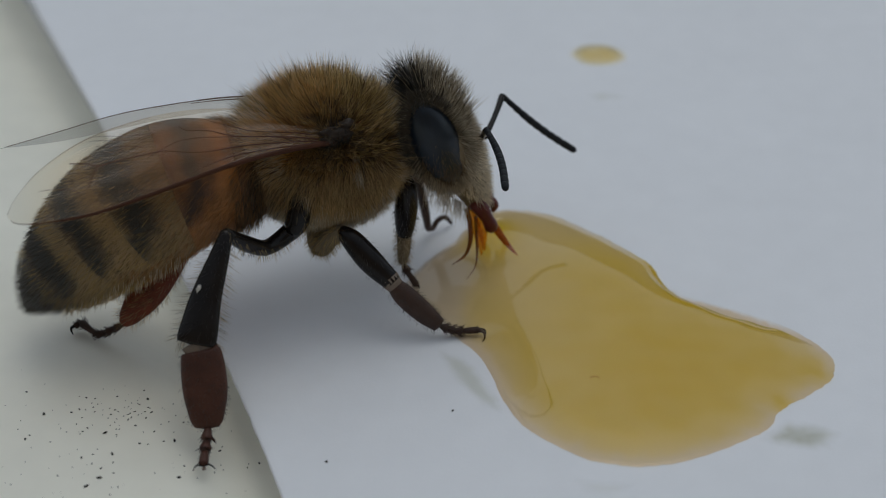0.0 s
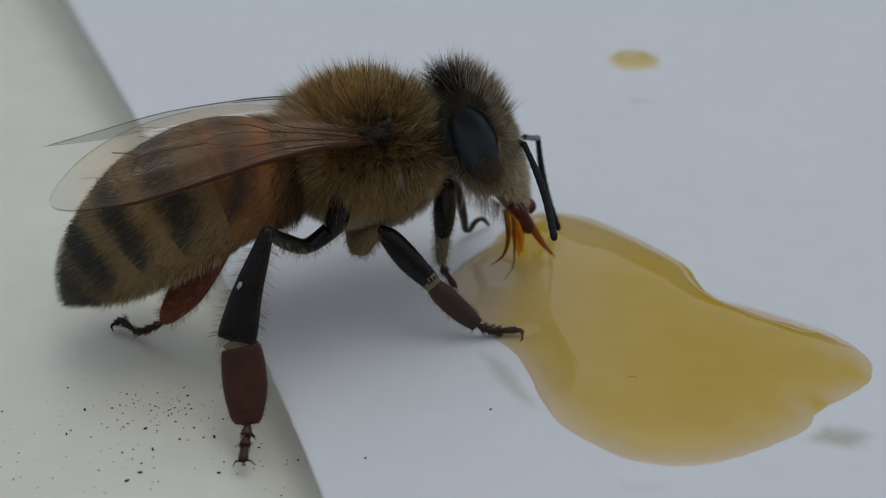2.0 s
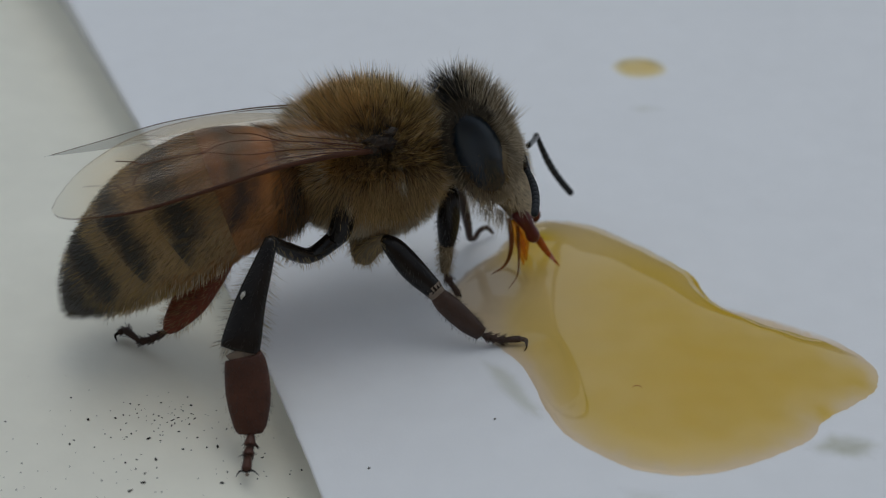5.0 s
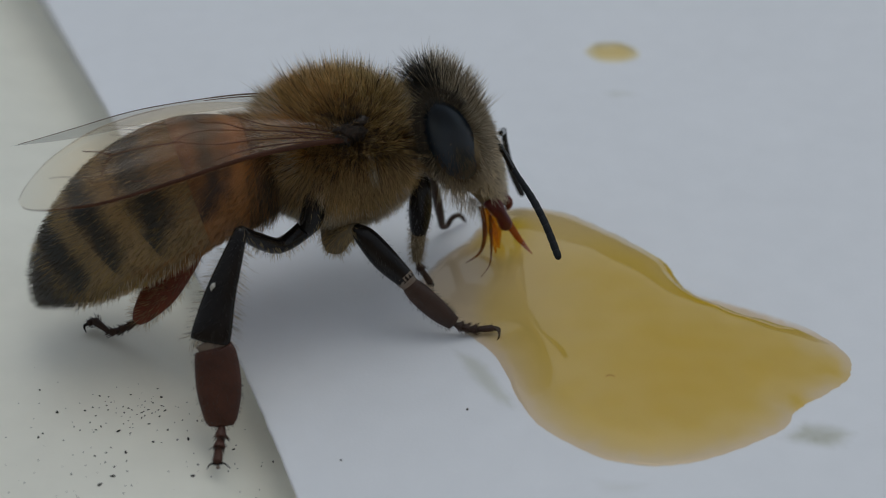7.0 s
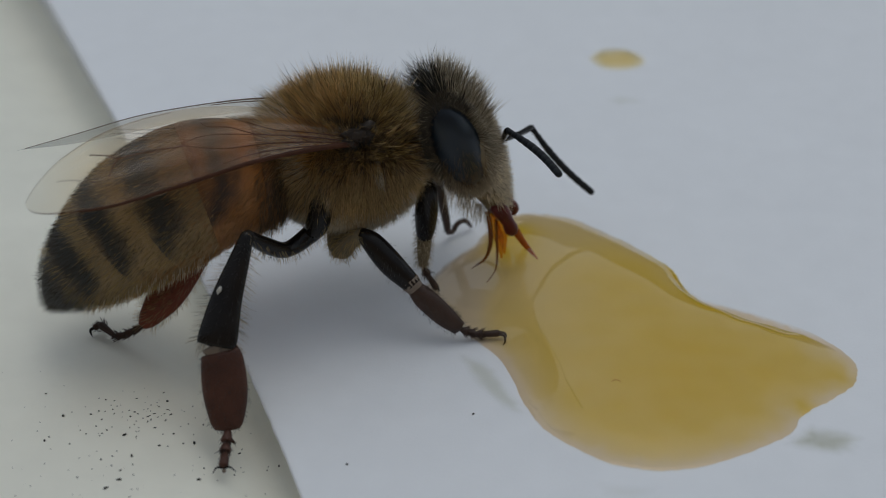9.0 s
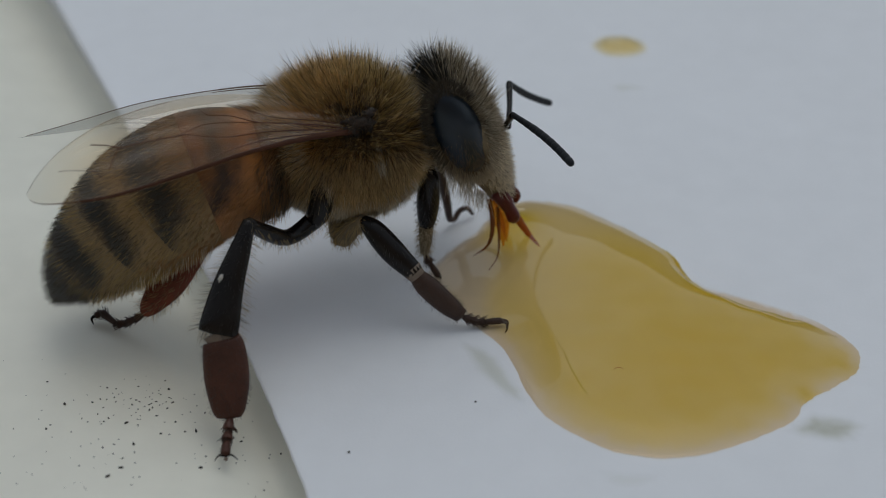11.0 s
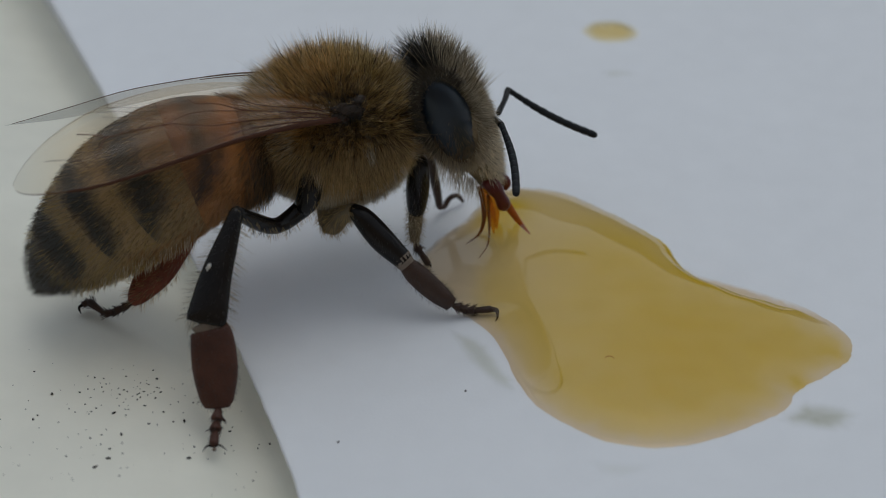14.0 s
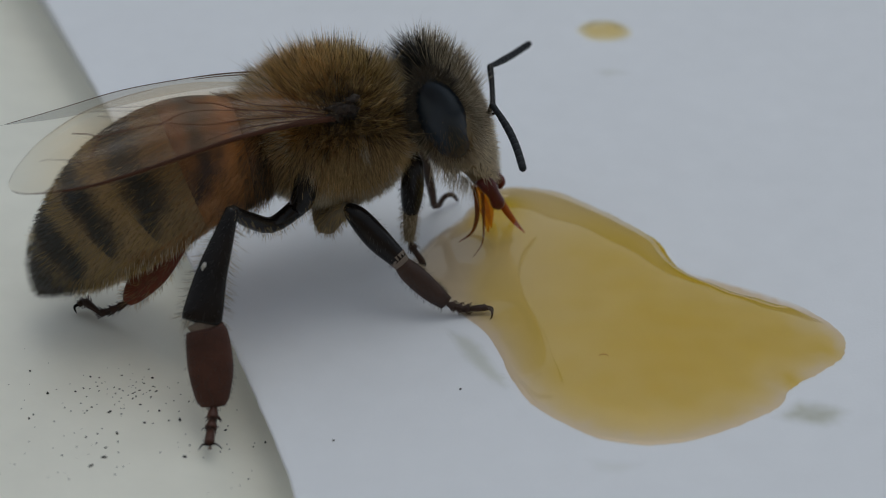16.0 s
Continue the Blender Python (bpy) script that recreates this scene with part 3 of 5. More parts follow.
# ---- dirt ----
def build_specks():
    """Dark crumbs on the sill: dense in two drifts, sparse elsewhere."""
    r = random.Random(11)
    shapes = []
    spots = [(-8.53, -6.42), (-7.62, -6.26), (-7.46, -6.18), (-6.62, -6.00), (-6.67, -6.14), (-6.44, -6.04), (-6.28, -5.80), (-6.61, -6.60),
             (-6.55, -6.52), (-6.98, -6.81), (-7.04, -7.06), (-7.47, -6.91), (-7.91, -7.04), (-8.71, -7.14), (-8.78, -7.27), (-9.01, -6.64),
             (-9.00, -6.10), (-7.68, -5.84), (-7.92, -6.36), (-6.78, -6.81), (-7.43, -7.89), (-7.91, -7.85), (-7.84, -8.47), (-6.95, -8.24),
             (-6.78, -7.78), (-7.17, -8.09), (-7.27, -8.13), (-6.93, -8.54), (-7.17, -8.81), (-6.23, -7.41), (-5.98, -6.97), (-5.51, -7.18),
             (-5.40, -8.15), (-5.19, -8.02), (-5.25, -8.44), (-4.56, -7.01), (-4.56, -7.93), (-3.91, -8.54), (-5.77, -8.36), (-3.67, -7.14)]
    large = len(spots)
    while len(spots) < 180:
        c = r.random()
        if c < 0.35:
            x, y = r.gauss(-6.7, 0.5), r.gauss(-6.3, 0.35)
        elif c < 0.6:
            x, y = r.gauss(-7.4, 0.9), r.gauss(-7.5, 0.8)
        else:
            x, y = r.uniform(-11, -3.5), r.uniform(-9.5, -4.8)
        if x < sheet_edge(y) - 0.15:
            spots.append((x, y))
    for k, (x, y) in enumerate(spots):
        s = (0.019 if k < large else 0.011) * math.exp(min(0.45, r.gauss(0, 0.35)))
        shapes.append(blob((x, y, sill_z(y) + trough(sheet_edge(y) - x, y) + s * 0.5), (s * r.uniform(1.1, 2.1), s, s * 0.7), (0, 0, r.uniform(0, 180)), 4, 6, 0.9))
    ob = new("dirt_specks", mesh_of("dirt_specks", *join(*shapes), DIRT))
    tagged(ob, "scattered dark dirt specks on the painted sill", "dirt", kind="stuff")
    for x, y, s in ((0.68, -6.59, 0.020), (-2.06, -8.27, 0.022)):
        ob = new("dirt_speck", mesh_of("dirt_speck", *blob((x, y, s * 0.5), (s * 1.3, s, s * 0.7), (0, 0, 40), 6, 8, 0.8), DIRT))
        tagged(ob, "single dark dirt speck on the white paper", "dirt", group="specks on the paper")


build_specks()

# ---- the bee ----
bee = new("honey_bee")
bee.matrix_world = mm(-2.309, -1.398, 0, 0, 0, 18)
tagged(bee, "brown and black banded honey bee drinking honey on white paper", "bee")


def build_thorax():
    shape = join(blob((0.0, 0, 3.72), (1.92, 1.5, 1.52), (0, 10, 0), rough=0.06))
    thorax = part("thorax", shape, SKIN, bee, "brown thorax under dense golden down")
    p, w = on_surface(shape, 62000)
    up = w[:, 2]
    ln = 0.26 + (0.10 + 0.38 * np.clip(up + 0.1, 0, 1)) * rng.random(len(p)) ** 1.6
    lean = w + np.array([-0.22, 0, 0.05]) * (1 - np.abs(w[:, :1]) * 0.5)
    edge = up + 0.12 * rng.normal(0, 1, len(p))
    top, low = edge > 0.12, edge < -0.62
    joint = np.linalg.norm((p - np.array([0.05, -1.36, 4.88])) * np.array([0.8, 0.6, 1.0]), axis=1) + 0.15 * rng.normal(0, 1, len(p))
    shade = ((p[:, 0] + 0.35 * rng.normal(0, 1, len(p)) > 0.35) & (edge > -0.55) & (edge < 0.80) & (rng.random(len(p)) < 0.36)) | ((joint < 0.5) & (rng.random(len(p)) < 0.6))
    side = ~top & ~low & ~shade
    top &= ~shade
    ahead = p[:, 0] + 0.35 * rng.normal(0, 1, len(p)) > 0.15
    for some, mat, label in ((top & ~ahead, GINGER_HAIR, "ginger down"), (top & ahead, GOLD_HAIR, "golden brown down")):
        part("hair", hairs(p[some], lean[some], ln[some], 0.0045, 0.36), mat, thorax, label, kind="stuff")
    # pale hairs here paint the rim light in the gap to the head
    rim_lit = (p[:, 0] > 1.3) & (up > -0.35) & (rng.random(len(p)) < 0.22)
    part("hair", hairs(p[rim_lit], w[rim_lit] + np.array([0, 0, 0.25]), 0.38 + 0.22 * rng.random(rim_lit.sum()), 0.0055, 0.35), PALE_HAIR, thorax, "pale hairs behind the head that paint rim light", kind="stuff")
    part("hair", hairs(p[shade], lean[shade] + np.array([-0.15, 0, -0.35]), ln[shade], 0.0055, 0.4), BROWN_HAIR, thorax, "dark brown hair round the wing joint", kind="stuff")
    q, v = on_surface(shape, 26, lambda a, d: d[1] < -0.3 and d[2] < 0.25 and d[2] > -0.6 and a[0] < 1.0)
    for a, d in zip(q, v):  # matted locks down the flank
        roots = a + rng.normal(0, 0.07, (70, 3)) * np.array([1, 0.2, 1])
        lock = d * 0.45 + np.array([-0.15 + 0.3 * rng.normal(), -0.1, -0.9])
        part("hair", hairs(roots, np.tile(lock, (70, 1)) + (a - roots) * 0.8, 0.5 + 0.25 * rng.random(70), 0.0055, 0.15), PALE_HAIR if rng.random() < 0.6 else TAN_HAIR, thorax, kind="stuff")
    tuft = top & (p[:, 0] < -1.15) & (rng.random(len(p)) < 0.5)
    part("hair", hairs(p[tuft], lean[tuft] + np.array([-0.3, -0.2, 0.1]), ln[tuft] + 0.08, 0.0055, 0.4), PALE_HAIR, thorax, "pale golden tuft behind the thorax", kind="stuff")
    comb = np.array([noise.noise(Vector(q * 9.0)) for q in p])  # long hairs stand in loose combs
    long = (up > 0.05) & (comb > 0.06) & (rng.random(len(p)) < 0.26)
    tips = long & (rng.random(len(p)) < 0.36)
    fair = long & ~tips
    part("hair", hairs(p[fair], lean[fair], 0.48 + 0.40 * rng.random(fair.sum()) ** 1.5, 0.0062, 0.3), TAN_HAIR, thorax, "long fair hairs", kind="stuff")
    part("hair", hairs(p[tips], lean[tips], 0.50 + 0.42 * rng.random(tips.sum()) ** 1.5, 0.0068, 0.3), DARK_HAIR, thorax, "dark hair tips", kind="stuff")
    part("hair", hairs(p[side], lean[side] + np.array([-0.1, 0, -0.75]), ln[side] + 0.12, 0.0048, 0.42), TAN_HAIR, thorax,
         "tan hair brushed down the flank", kind="stuff")
    part("hair", hairs(p[low], lean[low] + np.array([-0.1, 0, -0.2]), ln[low] + 0.15, 0.0075, 0.3), PALE_HAIR, thorax,
         "pale hair under the thorax", kind="stuff")
    # dark hairs paint the shadow between thorax and abdomen
    waist_shade = side & (p[:, 0] < -0.55) & (up < 0.1) & (rng.random(len(p)) < 0.14)
    part("hair", hairs(p[waist_shade], lean[waist_shade] + np.array([-0.2, 0, -0.6]), ln[waist_shade] + 0.2, 0.006, 0.4), DARK_HAIR, thorax, "dark hair painting the shadow at the waist", kind="stuff")
    tegula = join(blob((-0.05, -1.38, 4.93), (0.36, 0.16, 0.20), (20, 10, 0), 12, 16, 0.5), blob((-0.26, -1.48, 4.82), (0.2, 0.12, 0.12), (0, 20, 0), 10, 12, 0.5),
                  blob((0.17, -1.30, 5.08), (0.22, 0.12, 0.11), (0, -20, 0), 10, 12, 0.5))
    joint = part("wing_joint", tegula, DARK_PLATE, thorax, "dark wing joint")
    q, v = on_surface(tegula, 700, lambda a, d: d[1] < 0.3)
    part("hair", hairs(q, v + np.array([-0.5, 0, -0.2]), 0.08 + 0.14 * rng.random(len(q)), 0.005, 0.4), DARK_HAIR, joint, "dark down on the wing joint", kind="stuff")
    return thorax


def build_head():
    skull = tube([(2.38, 0, 5.0, 0.7, 0.25), (2.55, 0, 4.6, 1.3, 0.55), (2.85, 0, 3.8, 1.55, 0.70), (3.28, 0, 2.85, 1.10, 0.64),
                  (3.64, 0, 2.05, 0.66, 0.44), (3.82, 0, 1.5, 0.42, 0.27)], 26, 30, rough=0.03)
    head = part("head", skull, FACE, bee, "grey downy head")
    m = np.array(Euler((0, radians(-22), 0)).to_matrix())
    mid, half = np.array([2.37, -1.20, 4.17]), np.array([0.57, 0.50, 1.22])
    for side in (-1, 1):
        eye = part("compound_eye", blob((2.37, side * 1.20, 4.17 if side < 0 else 3.35), tuple(half), (0, -22, 0), 26, 34), EYE, head, "smooth blue-black compound eye")
        if side < 0:
            g = np.linspace(radians(-62), radians(66), 16)
            edge = np.stack([half[0] * 1.0 * np.cos(g), np.full(16, -0.10), half[2] * 1.0 * np.sin(g)], 1) @ m.T + mid
            part("eye_rim", tube([(*q, 0.018, 0.02) for q in edge], 40, 8), EYE_RIM, eye, "thin pale rim of the eye")
            q, v = on_surface(blob(tuple(mid), tuple(half), (0, -22, 0), 26, 34), 4200, lambda a, d: d[1] < 0.1 and (a - mid) @ m[:, 2] + 0.5 * ((a - mid) @ m[:, 0]) < -0.3 + 0.25 * rng.normal())
            part("hair", hairs(q, v + np.array([0.1, 0, -0.5]), 0.07 + 0.08 * rng.random(len(q)), 0.004, 0.3), BROWN_HAIR, eye, "short down on the eye", kind="stuff")
    p, w = on_surface(skull, 15000, lambda q, d: not (d[0] < -0.1 and q[2] < 3.6))
    bare = (p - mid) @ m
    free = ((bare[:, 0] / 0.50) ** 2 + (bare[:, 2] / 1.14) ** 2 > 1) | (p[:, 1] > -0.5)  # no hair under the eye
    free &= (p[:, 2] < 4.35) | (rng.random(len(p)) < 0.5)
    p, w = p[free], w[free]
    crown = p[:, 2] > 4.35
    ln = np.where(crown, 0.34 + 0.36 * rng.random(len(p)) + 0.17 * (p[:, 0] < 2.4), 0.12 + 0.18 * rng.random(len(p)))
    back = crown & ((p[:, 0] + 0.15 * rng.normal(0, 1, len(p)) < 2.42) | (rng.random(len(p)) < 0.12)) & (rng.random(len(p)) < 0.82)
    pale = ~crown & (p[:, 0] > 2.95 + 0.15 * rng.normal(0, 1, len(p))) & (p[:, 2] < 3.5 + 0.2 * rng.normal(0, 1, len(p)))
    lean = w + np.where(crown[:, None], [[0.0, 0, 0.6]], [[0.1, 0, -0.35]])
    brow = ~back & ~pale & (bare[free][:, 2] > 0.55) & (p[:, 0] < 2.52 + 0.2 * rng.normal(0, 1, len(p))) & (rng.random(len(p)) < 0.6)
    front = ~back & ~pale & ~brow
    part("hair", hairs(p[brow], lean[brow], ln[brow] * 0.8, 0.006, 0.3), DUSK_HAIR, head, "dark down between the eye and the crown", kind="stuff")
    part("hair", hairs(p[back], lean[back], ln[back], 0.0075, 0.25), DARK_HAIR, head, "dark bristles on the crown", kind="stuff")
    part("hair", hairs(p[front], lean[front], ln[front], 0.007, 0.3), GREY_HAIR, head, "grey down on the face", kind="stuff")
    part("hair", hairs(p[pale], lean[pale], ln[pale] * 0.8, 0.0065, 0.3), PALE_HAIR, head, "whitish down on the lower face", kind="stuff")
    # fuzz that closes round the rim of the eye
    n = 5200
    g = rng.random(n) * 2 * math.pi
    f = 0.90 + 0.34 * rng.random(n)
    ring = np.stack([half[0] * f * np.cos(g), 0.02 - 0.22 * rng.random(n), half[2] * f * np.sin(g)], 1) @ m.T + mid
    out = np.stack([np.cos(g), np.full(n, -0.25), np.sin(g)], 1) @ m.T
    upper = np.sin(g) - 0.45 * np.cos(g) + 0.25 * rng.normal(0, 1, n) > 0.0
    for some, mat, label in ((upper, DUSK_HAIR, "dark down over the eye"), (~upper, GREY_HAIR, "grey down under the eye")):
        part("hair", hairs(ring[some], out[some] + np.array([0.1, 0, -0.15]), 0.10 + 0.15 * rng.random(some.sum()), 0.005, 0.45), mat, head, label, kind="stuff")
    jowl = blob((2.42, -0.88, 3.72), (0.52, 0.46, 1.22), (0, -27, 0), 16, 20, 0.05)
    cheek = part("cheek", jowl, FACE, head, "pale downy cheek behind the eye")
    p, w = on_surface(jowl, 3000)
    part("hair", hairs(p, w + np.array([-0.2, -0.1, -0.6]), 0.12 + 0.16 * rng.random(len(p)), 0.0055, 0.35), PALE_HAIR, cheek, kind="stuff")
    # beard of pale bristles behind the cheek
    n = 190
    s = rng.random(n)
    roots = np.stack([2.35 + 1.1 * s, -0.55 + 0.2 * s + 0.25 * (rng.random(n) - 0.5), 2.68 - 1.0 * s], 1)
    part("hair", hairs(roots, np.tile([[-0.15, -0.1, -1.0]], (n, 1)) + rng.normal(0, 0.12, (n, 3)), 0.4 + 0.35 * rng.random(n), 0.006, 0.25),
         PALE_HAIR, head, "pale beard bristles", kind="stuff")
    part("labrum", join(tube([(3.62, -0.45, 1.80, 0.15, 0.18), (3.78, -0.52, 1.60, 0.16, 0.20), (3.93, -0.56, 1.32, 0.14, 0.16),
                              (4.02, -0.57, 1.10, 0.15, 0.18), (4.05, -0.56, 0.97, 0.13, 0.155), (4.06, -0.55, 0.89, 0.07, 0.08)], 20, 14)), MOUTH, head, "dark red mouth shield")
    for y in (-0.05, 0.32):
        part("mandible", tube([(3.86, y, 1.62, 0.10, 0.13), (4.10, y + 0.04, 1.52, 0.12, 0.15), (4.30, y + 0.02, 1.30, 0.10, 0.13), (4.27, y, 1.12, 0.04, 0.05)],
                              12, 12), MOUTH, head, "dark red mandible")
    part("galea", tube([(4.06, -0.35, 1.18, 0.07, 0.10), (4.20, -0.46, 0.90, 0.06, 0.10), (4.43, -0.60, 0.50, 0.04, 0.07), (4.72, -0.70, 0.10, 0.008, 0.012)],
                       18, 12), BLADE, head, "amber pointed mouth blade")
    for dx, dy in ((0.0, 0.0), (0.14, 0.16)):
        part("galea", tube([(3.56 + dx, -0.30 + dy, 1.45, 0.03, 0.09), (3.68 + dx, -0.38 + dy, 1.05, 0.03, 0.13), (3.78 + dx, -0.46 + dy, 0.65, 0.025, 0.11), (3.80 + dx, -0.55 + dy, 0.22, 0.01, 0.02)],
                           18, 12), AMBER, head, "clear amber sheath of the tongue")
    part("palp", tube([(3.72, -0.3, 1.25, 0.03, 0.05), (3.70, -0.42, 0.85, 0.03, 0.045), (3.66, -0.6, 0.5, 0.025, 0.035), (3.50, -0.95, 0.22, 0.015, 0.02),
                       (3.16, -1.27, 0.10, 0.006, 0.008)], 20, 8), TONGUE, head, "thin amber palp")
    tongue = part("tongue", tube([(0, 0, 0, 0.04, 0.06), (0.06, -0.08, -0.40, 0.04, 0.07), (0.02, -0.22, -0.85, 0.035, 0.06),
                                  (-0.16, -0.34, -1.16, 0.025, 0.04), (-0.52, -0.39, -1.34, 0.008, 0.01)], 22, 8), TONGUE, head,
                  "curved amber tongue")
    tongue.location = (3.50 * MM, -0.25 * MM, 1.49 * MM)
    return head, tongue


def build_antenna(label):
    scape = part("antenna", tube([(0, 0, -0.08, 0.055), (0, 0, 0.05, 0.075), (0.02, 0, 0.7, 0.07), (0, 0, 1.25, 0.085), (0, 0, 1.37, 0.07)], 14, 10, (1, 0, 0)),
                 BLACK, bee, label)
    rings = []
    for i in range(11):
        for f, w in ((0.04, 0.90), (0.2, 1.0), (0.75, 1.0), (0.96, 0.90)):
            z = (i + f) * 2.5 / 11
            r = (0.070 + 0.022 * smooth(0, 4, i)) * w
            if i == 10 and f > 0.7:
                r *= 0.85 if f < 0.9 else 0.5
            rings.append((0.10 * math.sin(math.pi * z / 2.5), 0, z, r))
    flagellum = part("flagellum", tube(rings, 88, 10, (1, 0, 0)), MATT, scape, "ringed dark feeler")
    return scape, flagellum


AXIS = [(-1.40, 0, 3.50, 0.55), (-1.75, 0, 3.50, 1.05), (-2.35, 0, 3.49, 1.32), (-3.55, 0, 3.42, 1.54), (-4.8, 0, 2.86, 1.55),
        (-5.79, 0, 2.19, 1.30), (-6.51, 0, 1.62, 0.95), (-6.98, 0, 1.20, 0.54), (-7.28, 0, 0.86, 0.12)]


def build_abdomen():
    """Overlapping plates on a tapering body; each plate darkens to its rear rim."""
    spine = curve(AXIS, 200)
    pivot = np.array([-1.4, 0, 3.5])

    def ring_tube(s0, s1, swell, count=16, around=40):
        pts = []
        for s in np.linspace(s0, s1, count):
            x, y, z, r = spine[min(199, int(round(s * 199)))]
            f = (s - s0) / (s1 - s0)
            pts.append((x - pivot[0], y, z - pivot[2], (r + swell * f) * 1.02, (r + swell * f)))
        under = np.array([smooth(-0.4, 0.45, math.sin(2 * math.pi * k / around)) for k in range(around)])
        bands = np.repeat(np.linspace(0, 1, count), around) - 0.75 * np.tile(under, count)
        return tube(pts, count, around, caps=True), np.append(bands, [0, 1])

    core, _ = ring_tube(0.0, 0.985, -0.05, 30, 30)
    abdomen = part("abdomen", core, BELLY, bee, "brown banded abdomen with a black tip")
    abdomen.location = tuple(pivot * MM)
    for s0, s1, mat, label in ((0.02, 0.225, DARK_PLATE, "dark brown plate"), (0.21, 0.375, ORANGE_PLATE, "orange plate with a dark rim"),
                               (0.36, 0.49, TAN_PLATE, "tan plate with a dark rim"), (0.475, 0.605, TAN_PLATE, "tan plate with a dark rim"),
                               (0.59, 0.76, DUSK_PLATE, "black plate with a tan front"), (0.745, 0.995, TAIL_PLATE, "black tail plate")):
        shape, bands = ring_tube(s0, s1, 0.02)
        part("plate", shape, mat, abdomen, label, bands=bands)
    whole, _ = ring_tube(0.0, 0.99, 0.03, 40, 36)
    p, w = on_surface(whole, 24000)
    lean = w * 0.4 + np.array([-0.75, 0, -0.45])
    near = np.argmin(((p[:, None, :] + pivot - spine[None, ::4, :3]) ** 2).sum(2), 1) * 4 / 199
    near = near + 0.014 * rng.normal(0, 1, len(p))
    dark = ((near > 0.30) & (near < 0.36)) | ((near > 0.41) & (near < 0.478)) | ((near > 0.525) & (near < 0.595)) | ((near > 0.648) & (near < 0.745)) | (near > 0.775)
    dark &= (w[:, 2] + 0.22 * rng.normal(0, 1, len(p)) > 0.12 - 0.16 * (near > 0.39) - 0.12 * (near > 0.50) - 0.14 * (near > 0.62)) | (near > 0.80)
    dark |= (near < 0.19) & (w[:, 2] < 0.45) & (rng.random(len(p)) < 0.6)
    dark ^= (rng.random(len(p)) < 0.04) & (near < 0.6)
    ln = 0.12 + 0.12 * rng.random(len(p)) + 0.25 * (near < 0.2)
    lean[near < 0.2] += w[near < 0.2] * 0.4
    warm = ~dark & (near + 0.03 * rng.normal(0, 1, len(p)) < 0.40 + 0.16 * (w[:, 2] < -0.3))
    fair = ~dark & ~warm
    part("hair", hairs(p[fair], lean[fair], ln[fair], 0.0036, 0.4), OLIVE_HAIR, abdomen, "short tan down", kind="stuff")
    part("hair", hairs(p[warm], lean[warm], ln[warm], 0.0036, 0.4), RUST_HAIR, abdomen, "short rusty down", kind="stuff")
    part("hair", hairs(p[dark], lean[dark], ln[dark] * 0.9, 0.0038, 0.4), DUSK_HAIR, abdomen, "short dark down", kind="stuff")
    q, v = on_surface(whole, 19000, lambda a, d: -0.25 > a[0] > -1.0 and -0.6 < d[2] < 0.8)
    part("hair", hairs(q, v * 0.9 + np.array([-0.7, 0, -0.5]), 0.18 + 0.2 * rng.random(len(q)), 0.005, 0.4), BROWN_HAIR, abdomen, "dark brown hair behind the waist", kind="stuff")
    p, w = on_surface(whole, 700, lambda q, d: q[2] < -1.9 and d[2] < 0.2 or q[0] < -5.4)
    part("hair", hairs(p, w + np.array([-0.6, 0, -0.3]), 0.12 + 0.14 * rng.random(len(p)), 0.005, 0.3), DARK_HAIR, abdomen,
         "dark bristles at the tail", kind="stuff")
    p, w = on_surface(whole, 5000, lambda q, d: d[2] < -0.45 and -5.2 < q[0] < -2.2)
    part("hair", hairs(p, w * 0.4 + np.array([-0.35, 0, -1.0]), 0.16 + 0.16 * rng.random(len(p)), 0.0055, 0.25), PALE_HAIR, abdomen,
         "pale fringe under the abdomen", kind="stuff")
    return abdomen


def build_wing(lead, trail, veins, label, camber=0.12, amber=1.0, membrane=None):
    """A clear membrane between two rims with raised veins; veins: (from u, v; to u, v; radius)."""
    nu, nv = 60, 24
    a, b = curve(lead, nu), curve(trail, nu)

    def at(u, v):
        s = min(max(u, 0), 1) * (nu - 1)
        i = min(int(s), nu - 2)
        f = s - i
        p, q = a[i] * (1 - f) + a[i + 1] * f, b[i] * (1 - f) + b[i + 1] * f
        c = p * (1 - v) + q * v
        chord = np.linalg.norm(q - p)
        pleat = 0.012 * math.sin(v * 22 + u * 3)
        return c + np.array([0, -0.25, 0.95]) * (camber * math.sin(math.pi * v) + pleat) * min(chord, 1.5)

    verts, faces = [], []
    for i in range(nu):
        for j in range(nv + 1):
            verts.append(tuple(at(i / (nu - 1), j / nv)))
    for i in range(nu - 1):
        for j in range(nv):
            q = (i * (nv + 1) + j, (i + 1) * (nv + 1) + j, (i + 1) * (nv + 1) + j + 1, i * (nv + 1) + j + 1)
            faces.append(q)
    brown = [0.25 + 0.75 * amber * (1 - smooth(0.35, 0.75, i / (nu - 1))) * (1 - 0.9 * smooth(0.55, 0.9, j / nv)) - 0.25 * smooth(0.6, 0.9, i / (nu - 1))
             + amber * 0.28 * noise.noise(Vector((i / (nu - 1) * 4, j / nv * 9, 3))) * (1 - smooth(0.5, 0.8, i / (nu - 1))) for i in range(nu) for j in range(nv + 1)]
    wing = part("wing", (verts, faces), membrane or WING, bee, label, bands=brown, attribute="thickness")
    for path, r0, r1 in veins:
        line = curve(path, 14)
        pts = [(*at(max(0, u), v), r0 + (r1 - r0) * k / 13, r0 + (r1 - r0) * k / 13) for k, (u, v) in enumerate(line)]
        part("vein", tube(pts, 20, 6), RIB if r0 > 0.05 else VEIN, wing)
    return wing


